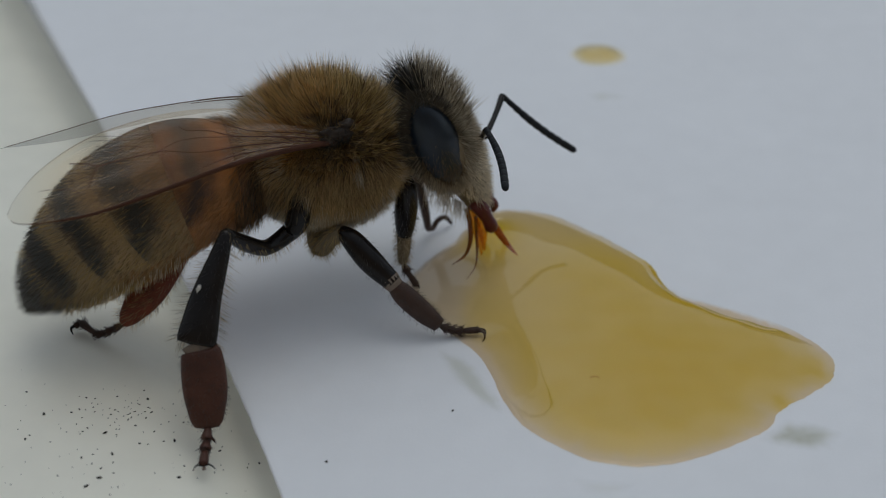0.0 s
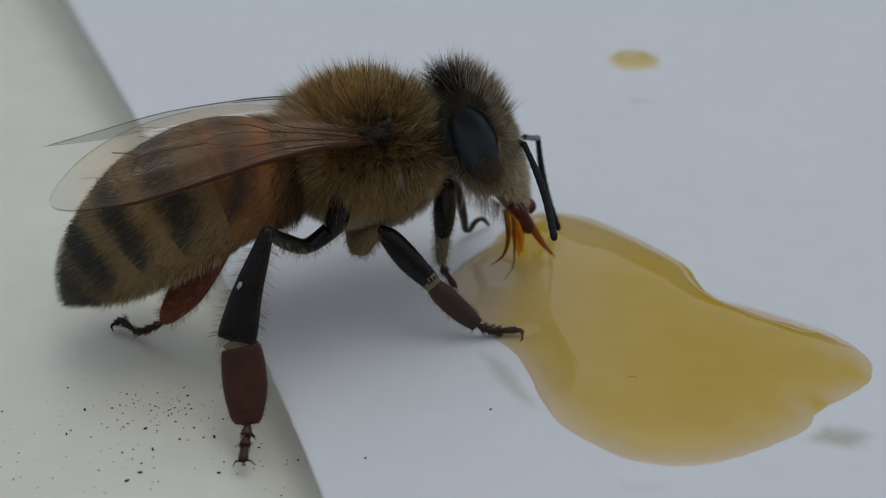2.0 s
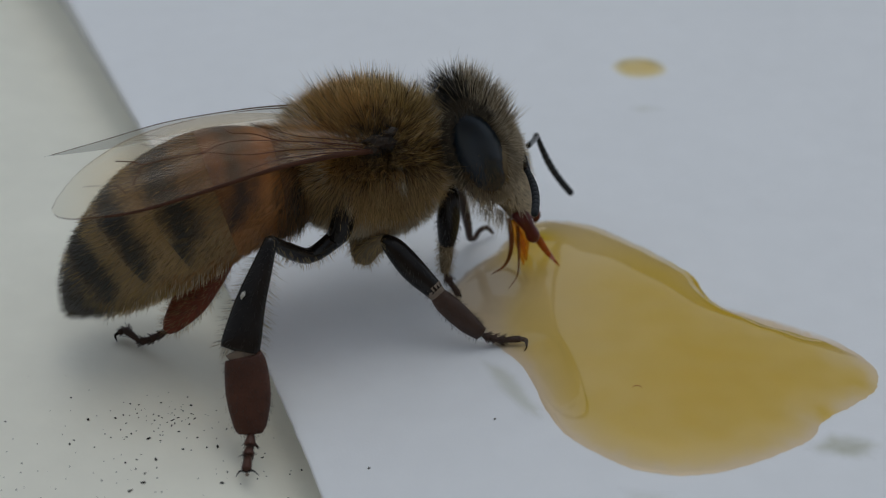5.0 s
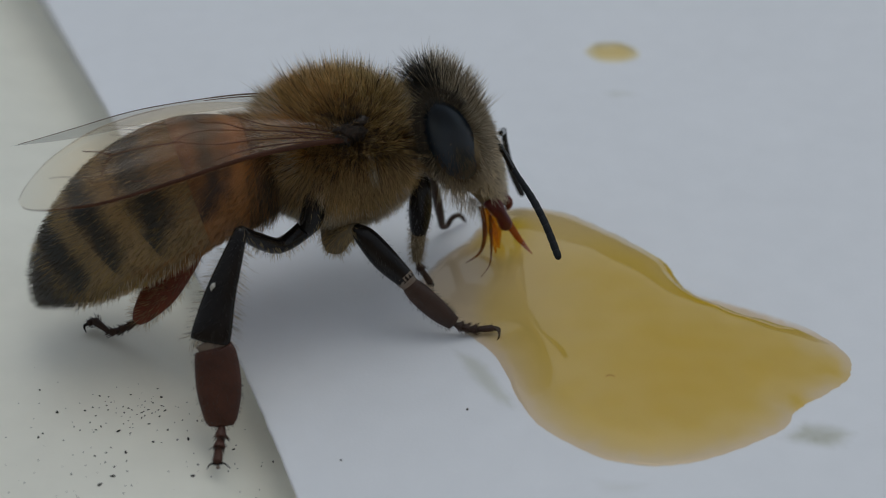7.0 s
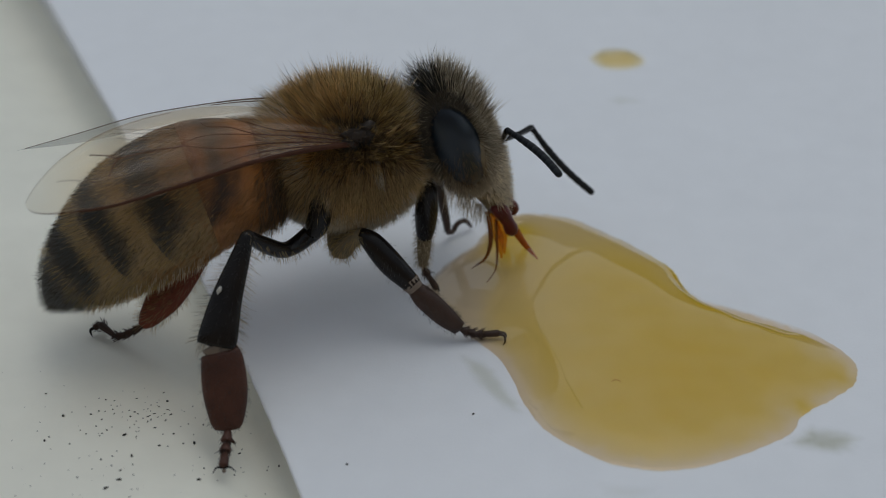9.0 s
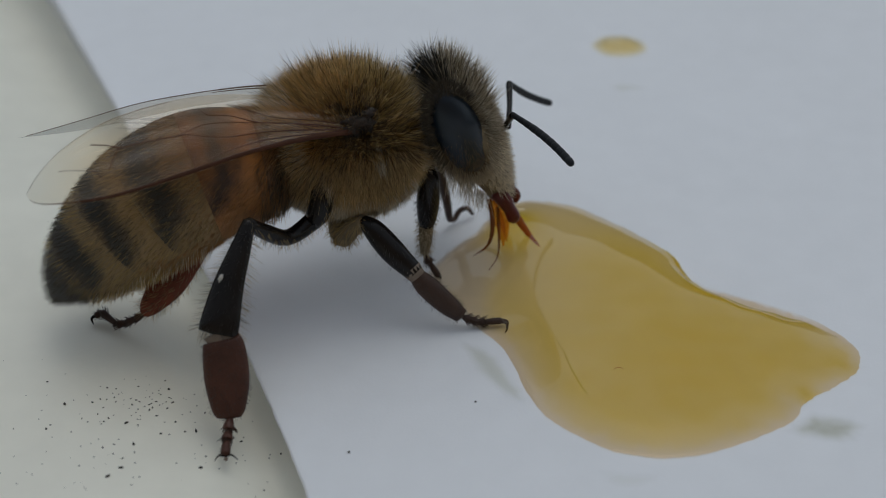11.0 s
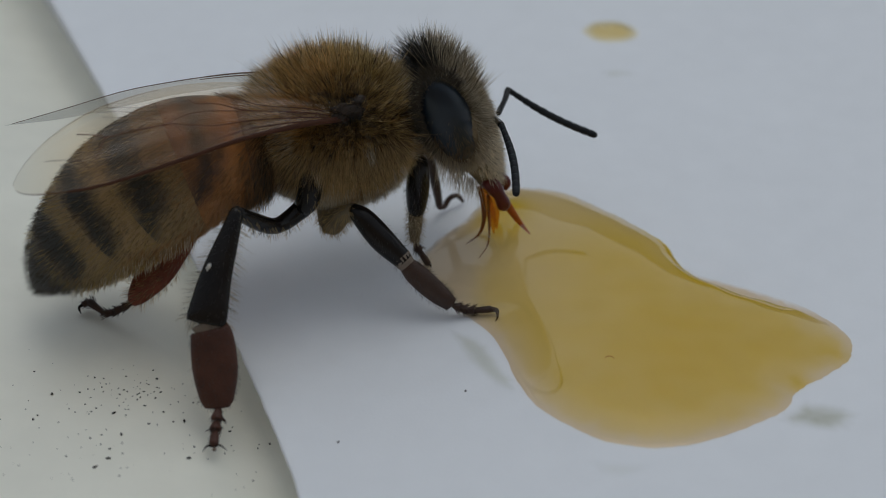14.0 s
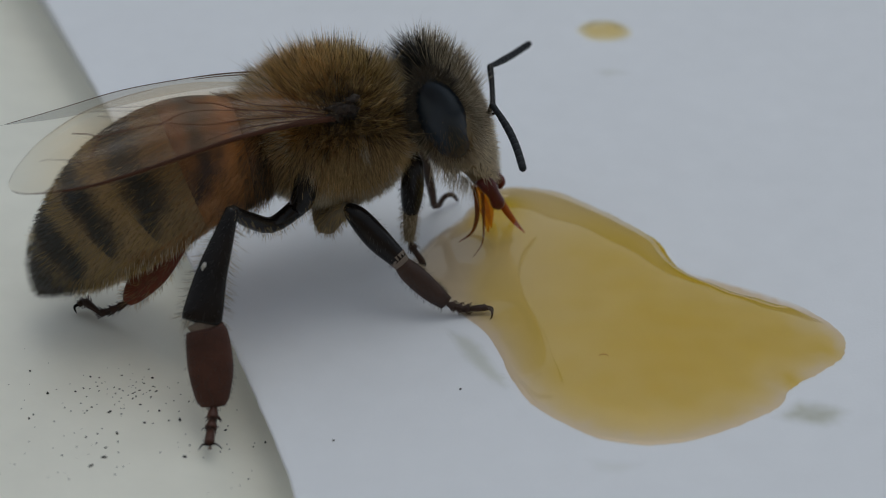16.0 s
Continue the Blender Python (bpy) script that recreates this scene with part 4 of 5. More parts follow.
def leg_hair(shape, parent, count, length, mat, radius=0.006, lean=(0, 0, -0.8), keep=None):
    p, w = on_surface(shape, count, keep)
    part("hair", hairs(p, w + np.array(lean), length * (0.5 + 0.6 * rng.random(len(p))), radius * 0.6, 0.3), mat, parent, kind="stuff")


def claw(parent, foot, spread, size=1.0, mat=None):
    """Two hooked claws and a soft pad at the end of a foot."""
    f = np.array(foot)
    s = np.array(spread) * size
    ahead = np.array([0.0, -0.12, -0.03]) * size
    for k in (-1, 1):
        pts = [(*f, 0.022 * size), (*(f + s * k * 0.55 + np.array([0, 0, 0.03])), 0.022 * size), (*(f + s * k + ahead), 0.006)]
        part("claw", tube(pts, 8, 7, (0, 0, 1)), mat or BLACK, parent)
    part("pad", blob(tuple(f + ahead * 0.6), (0.05 * size, 0.06 * size, 0.035 * size), rings=6, around=8), CUFF, parent)


NEAR_SIDE = (-0.26, -0.79, 0.56)


def toe_row(leg, pts, widths, label):
    """Jointed toes, each flaring to its end."""
    w0, w1, w2 = widths
    for k, (a, b) in enumerate(zip(pts, pts[1:])):
        last = k == len(pts) - 2
        a, b = np.array(a), np.array(b)
        way = (b - a) / np.linalg.norm(b - a)
        shape = tube([(*a, w0 * 0.85), (*(a * 0.65 + b * 0.35), w0 * 0.5 + w1 * 0.45), (*(a * 0.12 + b * 0.88), w1 * (0.8 if last else 1.0)), (*b, w2)], 9, 10)
        toe = part("toe", shape, BROWN if w1 > 0.12 else UMBER, leg, label)
        p, w = on_surface(shape, 34)
        part("hair", hairs(p, w + way, 0.05 + 0.06 * rng.random(len(p)), 0.004, 0.2), DARK_HAIR, toe, kind="stuff")
        if not last:  # a crown of spines at the end of each toe
            p, w = on_surface(shape, 60, lambda q, d: (q - a) @ way > 0.7 * np.linalg.norm(b - a))
            part("spines", hairs(p, w + way * 1.1, 0.09 + 0.07 * rng.random(len(p)), 0.011, 0.1), UMBER, toe, "short dark spines")


def build_legs():
    # hind leg on the camera's side: broad flat shin and foot plate
    hip = tube([(-0.95, -1.20, 3.40, 0.24), (-1.0, -1.36, 3.05, 0.29), (-1.10, -1.36, 2.70, 0.27), (-1.28, -1.28, 2.42, 0.22), (-1.9, -1.6, 2.34, 0.17, 0.2), (-2.5, -2.08, 2.93, 0.15, 0.19), (-2.93, -2.48, 3.51, 0.13)], 22, 14, rough=0.06)
    leg = part("leg", hip, BLACK, bee, "black hind leg with a red-brown foot")
    leg_hair(hip, leg, 260, 0.2, DARK_HAIR)
    leg_hair(hip, leg, 420, 0.24, OLIVE_HAIR, 0.007)
    shin = tube([(-2.91, -2.46, 3.54, 0.13, 0.14), (-3.19, -2.78, 3.12, 0.16, 0.23), (-3.63, -3.25, 2.45, 0.17, 0.35), (-3.95, -3.70, 1.86, 0.16, 0.44), (-4.04, -3.82, 1.68, 0.12, 0.43)],
                24, 18, NEAR_SIDE)
    tibia = part("shin", shin, BLACK, leg, "glossy black shin")
    leg_hair(shin, tibia, 300, 0.26, DARK_HAIR, 0.006, (-0.2, 0, -0.5))
    leg_hair(shin, tibia, 2600, 0.36, GREY_HAIR, 0.0065, (-0.2, 0, -0.5), lambda q, d: abs(d @ np.array(NEAR_SIDE)) < 0.3 and q[2] < 3.25)
    part("fleck", blob((-3.78, -3.29, 2.76), (0.05, 0.025, 0.09), (0, 20, 0), 7, 9, 0.9), PALE_FLECK, tibia, "tiny pale fleck on the shin")
    plate = tube([(-3.96, -3.92, 1.56, 0.10, 0.34), (-3.96, -3.98, 1.46, 0.14, 0.46), (-4.02, -4.40, 0.86, 0.16, 0.50), (-4.10, -4.78, 0.35, 0.14, 0.38), (-4.13, -4.92, 0.20, 0.10, 0.27)],
                 24, 20, NEAR_SIDE)
    foot = part("foot_plate", plate, BROWN, leg, "broad red-brown foot plate")
    leg_hair(plate, foot, 600, 0.13, DARK_HAIR, 0.006, (0, -0.3, -0.5))
    part("joint", tube([(-4.02, -3.81, 1.70, 0.08, 0.36), (-3.96, -3.96, 1.50, 0.08, 0.30)], 6, 14, NEAR_SIDE), CUFF, leg)
    pts = [(-4.11, -4.94, 0.20), (-4.21, -5.16, 0.06), (-4.29, -5.38, -0.03), (-4.41, -5.74, -0.10)]
    toe_row(leg, pts, (0.07, 0.135, 0.10), "red-brown toe")
    claw(leg, (-4.42, -5.77, -0.13), (0.26, -0.06, 0.0), 0.95)

    # middle leg on the camera's side
    hip = tube([(-0.40, -0.6, 2.25, 0.3), (-0.45, -0.95, 1.68, 0.27), (-0.28, -1.25, 2.05, 0.23), (-0.06, -1.6, 2.40, 0.17)], 18, 14, rough=0.05)
    leg = part("leg", hip, FACE, bee, "black middle leg with a brown foot")
    leg_hair(hip, leg, 1100, 0.22, OLIVE_HAIR, 0.008)
    shin = tube([(-0.10, -1.57, 2.44, 0.14), (0.12, -1.78, 2.24, 0.25, 0.26), (0.44, -2.12, 1.82, 0.28, 0.30), (0.78, -2.42, 1.45, 0.21, 0.25), (0.88, -2.52, 1.34, 0.17, 0.22)], 22, 16)
    tibia = part("shin", shin, BLACK, leg, "glossy black shin")
    leg_hair(shin, tibia, 160, 0.13, DARK_HAIR)
    part("joint", tube([(0.80, -2.44, 1.44, 0.2, 0.25), (0.93, -2.57, 1.26, 0.15, 0.2)], 6, 14), CUFF, leg)
    plate = tube([(0.92, -2.55, 1.27, 0.15, 0.2), (1.11, -2.70, 1.04, 0.2, 0.27), (1.49, -2.98, 0.65, 0.19, 0.26), (1.8, -3.18, 0.36, 0.13, 0.18)], 20, 16)
    foot = part("foot_plate", plate, UMBER, leg, "brown bristly foot plate")
    leg_hair(plate, foot, 420, 0.14, DARK_HAIR, 0.006, (0.3, -0.2, -0.6))
    toe_row(leg, [(1.82, -3.19, 0.33), (1.98, -3.22, 0.25), (2.14, -3.26, 0.18), (2.32, -3.30, 0.14), (2.72, -3.40, 0.16)], (0.05, 0.105, 0.075), "brown toe")
    part("claw", tube([(2.70, -3.40, 0.16, 0.045), (2.83, -3.47, 0.10, 0.035), (2.80, -3.60, 0.03, 0.02), (2.72, -3.68, 0.01, 0.008)], 12, 8), UMBER, leg)
    part("claw", tube([(2.70, -3.36, 0.16, 0.04), (2.86, -3.40, 0.12, 0.03), (2.90, -3.44, 0.03, 0.008)], 10, 8), UMBER, leg)

    # front leg on the camera's side
    upper = tube([(1.50, -0.5, 2.75, 0.22), (1.60, -0.72, 3.02, 0.2), (1.76, -0.9, 3.12, 0.15)], 12, 12)
    leg = part("leg", upper, MATT, bee, "black front leg with a pale bristly foot")
    shin = tube([(1.75, -0.88, 3.16, 0.12), (1.75, -0.91, 2.85, 0.24, 0.23), (1.71, -0.93, 2.3, 0.29, 0.28), (1.67, -0.95, 1.8, 0.25, 0.24), (1.66, -0.95, 1.55, 0.19, 0.18)], 22, 16)
    tibia = part("shin", shin, BLACK, leg, "black bristly shin")
    leg_hair(shin, tibia, 350, 0.16, DARK_HAIR, 0.006)
    plate = tube([(1.65, -0.95, 1.53, 0.19, 0.18), (1.62, -0.95, 1.1, 0.17, 0.16), (1.60, -0.96, 0.75, 0.11, 0.11)], 14, 12)
    foot = part("foot_plate", plate, FACE, leg, "grey-brown foot plate")
    leg_hair(plate, foot, 420, 0.2, GREY_HAIR, 0.008, (0, 0, -0.7))
    toe_row(leg, [(1.60, -0.96, 0.74), (1.70, -1.02, 0.48), (1.90, -1.11, 0.09)], (0.05, 0.11, 0.07), "dark brown toe")
    part("claw", tube([(1.90, -1.11, 0.08, 0.04), (1.96, -1.10, 0.05, 0.03), (1.95, -1.16, 0.01, 0.008)], 8, 7), BLACK, leg)

    # far hind leg, tucked under the abdomen
    thigh = tube([(-1.6, 0.8, 2.5, 0.2), (-2.4, 0.8, 2.1, 0.2), (-3.3, 0.42, 1.7, 0.2)], 12, 12)
    leg = part("leg", thigh, BLACK, bee, "red-brown hind leg tucked under the abdomen")
    plate = tube([(-3.3, 0.4, 1.72, 0.14, 0.2), (-4.0, 0.02, 1.18, 0.18, 0.36), (-4.6, -0.3, 0.76, 0.18, 0.42), (-5.08, -0.48, 0.34, 0.14, 0.26), (-5.26, -0.52, 0.16, 0.08, 0.12)], 22, 18,
                 NEAR_SIDE)
    foot = part("foot_plate", plate, RED, leg, "rusty red foot plate")
    leg_hair(plate, foot, 500, 0.18, DARK_HAIR, 0.006, (-0.5, 0, 0.25))
    leg_hair(plate, foot, 900, 0.26, TAN_HAIR, 0.007, (-0.6, 0, -0.2))
    toe_row(leg, [(-5.26, -0.52, 0.15), (-5.46, -0.48, 0.05), (-5.66, -0.44, -0.05), (-5.90, -0.38, -0.11), (-6.20, 0.10, -0.01), (-6.35, 0.06, -0.06)],
            (0.055, 0.10, 0.07), "curled brown toe")
    part("claw", tube([(-6.33, 0.06, -0.05, 0.045), (-6.45, 0.02, -0.08, 0.035), (-6.43, -0.09, -0.19, 0.01)], 8, 7), BLACK, leg)

    # far front leg beyond the beard
    upper = tube([(2.30, 0.45, 2.5, 0.14), (2.60, 0.78, 1.65, 0.13), (2.78, 0.92, 0.85, 0.115), (2.88, 1.0, 0.26, 0.085)], 18, 12)
    leg = part("leg", upper, UMBER, bee, "brown front leg beyond the beard")
    leg_hair(upper, leg, 160, 0.12, DARK_HAIR)
    toe = tube([(2.88, 1.0, 0.24, 0.085), (3.05, 1.1, 0.16, 0.075), (3.22, 1.2, 0.30, 0.07), (3.45, 1.26, 0.30, 0.065), (3.62, 1.29, 0.06, 0.04)], 18, 10)
    part("toes", toe, UMBER, leg, "curled grey-brown toes")

    # far middle leg, mostly hidden behind the body
    upper = tube([(0.2, 0.7, 2.3, 0.2), (0.5, 1.7, 2.5, 0.18), (0.9, 2.5, 1.2, 0.16), (1.2, 3.0, 0.1, 0.09), (1.4, 3.2, 0.04, 0.05)], 18, 12)
    part("leg", upper, BLACK, bee, "black middle leg hidden behind the body")


build_thorax()
head, tongue = build_head()
scapes, flagella = {}, {}
for side in ("right", "left"):
    scapes[side], flagella[side] = build_antenna("elbowed black antenna")
abdomen = build_abdomen()
RIGHT_VEINS = [([(0, 0.02), (0.2, 0.03), (0.45, 0.03), (0.66, 0.02)], 0.07225, 0.0289), ([(0.66, 0.02), (0.8, 0.01), (0.95, 0.01)], 0.01364, 0.00558),
               ([(0.625, 0.733), (0.588, 0.633), (0.556, 0.533), (0.519, 0.517), (0.425, 0.467)], 0.012, 0.010), ([(0.556, 0.533), (0.569, 0.45), (0.581, 0.317)], 0.012, 0.009),
               ([(0.731, 0.533), (0.67, 0.44), (0.619, 0.35), (0.6, 0.25)], 0.00434, 0.00806), ([(0.719, 0.0), (0.706, 0.067), (0.675, 0.1)], 0.0062, 0.00496),
               ([(0.519, 0.183), (0.45, 0.067), (0.413, 0.06), (0.381, 0.1), (0.35, 0.133)], 0.00558, 0.00806), ([(0.425, 0.467), (0.344, 0.3), (0.244, 0.25), (0.062, 0.15)], 0.00806, 0.01612),
               ([(0.394, 0.767), (0.375, 0.65), (0.331, 0.583), (0.244, 0.383), (0.062, 0.233)], 0.00558, 0.01612), ([(0.338, 0.8), (0.281, 0.6), (0.219, 0.467), (0.081, 0.367)], 0.00496, 0.0124),
               ([(0.562, 0.967), (0.506, 0.817), (0.444, 0.733)], 0.0035, 0.00496), ([(0.575, 0.92), (0.506, 0.767), (0.456, 0.683)], 0.0035, 0.00496),
               ([(0.562, 0.817), (0.506, 0.683), (0.456, 0.55)], 0.0035, 0.00496), ([(0.456, 0.45), (0.388, 0.533), (0.294, 0.45), (0.138, 0.25)], 0.0062, 0.01116),
               ([(0.425, 0.467), (0.406, 0.283), (0.413, 0.167), (0.413, 0.05)], 0.0062, 0.0062), ([(0.35, 0.133), (0.256, 0.15), (0.088, 0.067)], 0.00868, 0.0186),
               ([(0.45, 0.985), (0.7, 0.985), (1.0, 0.985)], 0.0035, 0.0035)]
near_wing = build_wing([(-0.15, -1.50, 4.79), (-1.10, -1.75, 4.94), (-2.55, -1.90, 4.92), (-4.09, -2.00, 4.69), (-5.71, -2.05, 4.49), (-6.78, -2.00, 4.53), (-7.33, -1.90, 4.61), (-7.50, -1.80, 4.76)],
           [(-0.12, -1.40, 5.01), (-0.88, -0.60, 5.14), (-2.23, -0.05, 5.36), (-3.73, 0.15, 5.43), (-5.39, -0.30, 5.47), (-6.57, -0.90, 5.27), (-7.23, -1.50, 5.03), (-7.49, -1.80, 4.83)],
           RIGHT_VEINS, "clear brown-veined wing folded over the abdomen", 0.10)
LEFT_VEINS = [([(0.05, 0.02), (0.15, 0.02), (0.40, 0.03)], 0.024, 0.016), ([(0.40, 0.02), (0.7, 0.02), (0.98, 0.03)], 0.012, 0.007), ([(0.1, 0.4), (0.3, 0.33), (0.42, 0.32)], 0.018, 0.008)]
build_wing([(-0.5, 1.2, 4.75), (-1.16, 1.30, 4.71), (-2.19, 1.60, 4.64), (-3.38, 1.80, 4.55), (-4.59, 1.90, 4.45), (-5.93, 2.00, 4.19), (-7.38, 2.04, 3.95)],
           [(-0.5, 0.9, 4.80), (-1.30, 0.70, 4.77), (-2.39, 0.60, 4.87), (-3.58, 0.60, 4.89), (-4.74, 0.80, 4.69), (-6.05, 1.30, 4.33), (-7.38, 2.02, 3.97)],
           LEFT_VEINS, "clear wing on the far side, its backlit grey painted in", 0.06, 0.0, FAR_WING_BACKLIT)
build_legs()


# ---- movement: feelers, tongue, the settling wing and the breathing abdomen ----
def breathe(t, along, lift):
    return (t, mm(-1.4 - along, 0, 3.5, 0, lift, 0))


def motions():
    walk(scapes["right"], [
        (0, mm(3.76, -0.35, 3.48, 49.3, -7.8, -3.6)),
        (0.3, mm(3.76, -0.35, 3.48, 48.5, -11.5, -9.0)),
        (0.5, mm(3.76, -0.35, 3.48, 56.1, -14.1, -12.0)),
        (0.8, mm(3.76, -0.35, 3.48, 42.3, -5.7, -5.1)),
        (1, mm(3.76, -0.35, 3.48, 41.0, -8.6, -5.6)),
        (1.2, mm(3.76, -0.35, 3.48, 61.8, -9.3, -10.4)),
        (1.3, mm(3.76, -0.35, 3.48, 71.1, -10.0, -11.8)),
        (1.5, mm(3.76, -0.35, 3.48, 89.4, -8.1, -4.6)),
        (1.7, mm(3.76, -0.35, 3.48, 65.8, -6.3, -5.2)),
        (2, mm(3.76, -0.35, 3.48, 63.4, -9.0, -8.1)),
        (2.2, mm(3.76, -0.35, 3.48, 77.6, -9.7, 0.1)),
        (2.5, mm(3.76, -0.35, 3.48, 97.5, -8.0, -2.3)),
        (2.7, mm(3.76, -0.35, 3.48, 88.9, -6.1, -10.7)),
        (3, mm(3.76, -0.35, 3.48, 103.8, -5.7, -14.5)),
        (3.2, mm(3.76, -0.35, 3.48, 87.4, -8.6, -12.8)),
        (3.5, mm(3.76, -0.35, 3.48, 106.2, -6.9, -10.0)),
        (3.7, mm(3.76, -0.35, 3.48, 77.8, -5.7, -8.5)),
        (4, mm(3.76, -0.35, 3.48, 68.4, -6.9, -9.3)),
        (4.2, mm(3.76, -0.35, 3.48, 57.5, -7.4, -10.7)),
        (6.3, mm(3.76, -0.35, 3.48, 130.8, -1.3, -13.5)),
        (6.5, mm(3.76, -0.35, 3.48, 110.9, -6.9, -6.3)),
        (6.8, mm(3.76, -0.35, 3.48, 89.5, -6.5, -4.0)),
        (7, mm(3.76, -0.35, 3.48, 95.9, -8.4, 0.1)),
        (7.2, mm(3.76, -0.35, 3.48, 59.7, -10.1, -1.5)),
        (7.5, mm(3.76, -0.35, 3.48, 65.0, -9.2, -5.0)),
        (7.8, mm(3.76, -0.35, 3.48, 61.5, -9.0, -5.8)),
        (8, mm(3.76, -0.35, 3.48, 54.1, -8.6, -4.0)),
        (8.2, mm(3.76, -0.35, 3.48, 84.0, -11.2, -13.0)),
        (8.5, mm(3.76, -0.35, 3.48, 93.8, -12.6, -17.9)),
        (8.7, mm(3.76, -0.35, 3.48, 99.1, -11.8, -18.2)),
        (9, mm(3.76, -0.35, 3.48, 47.2, -7.5, -3.4)),
        (9.2, mm(3.76, -0.35, 3.48, 33.6, -2.3, 2.8)),
        (11.3, mm(3.76, -0.35, 3.48, 51.4, -5.0, -0.9)),
        (11.5, mm(3.76, -0.35, 3.48, 58.7, 2.6, 9.8)),
        (11.8, mm(3.76, -0.35, 3.48, 61.8, -2.5, -8.1)),
        (12, mm(3.76, -0.35, 3.48, 74.9, -8.5, -15.6)),
        (12.2, mm(3.76, -0.35, 3.48, 67.2, -3.0, -10.1)),
        (12.5, mm(3.76, -0.35, 3.48, 41.5, -0.3, -2.4)),
        (12.8, mm(3.76, -0.35, 3.48, 51.1, -6.1, -10.1)),
        (13, mm(3.76, -0.35, 3.48, 55.0, -3.2, -5.6)),
        (13.2, mm(3.76, -0.35, 3.48, 44.3, -1.6, -2.3)),
        (13.5, mm(3.76, -0.35, 3.48, 64.0, -5.0, -8.6)),
        (13.8, mm(3.76, -0.35, 3.48, 67.4, -5.1, -7.8)),
        (14, mm(3.76, -0.35, 3.48, 67.8, -4.6, -7.9)),
        (14.2, mm(3.76, -0.35, 3.48, 65.8, -2.6, -3.7)),
        (14.5, mm(3.76, -0.35, 3.48, 57.8, -4.0, -6.6)),
        (14.8, mm(3.76, -0.35, 3.48, 60.6, -5.6, -10.3)),
        (15, mm(3.76, -0.35, 3.48, 52.3, -4.1, -6.7)),
        (15.2, mm(3.76, -0.35, 3.48, 41.0, -6.1, -4.3)),
        (15.5, mm(3.76, -0.35, 3.48, 42.5, -2.2, -4.7)),
        (15.8, mm(3.76, -0.35, 3.48, 47.3, -1.3, -4.6)),
        (16, mm(3.76, -0.35, 3.48, 49.6, -4.8, -7.3)),
    ])
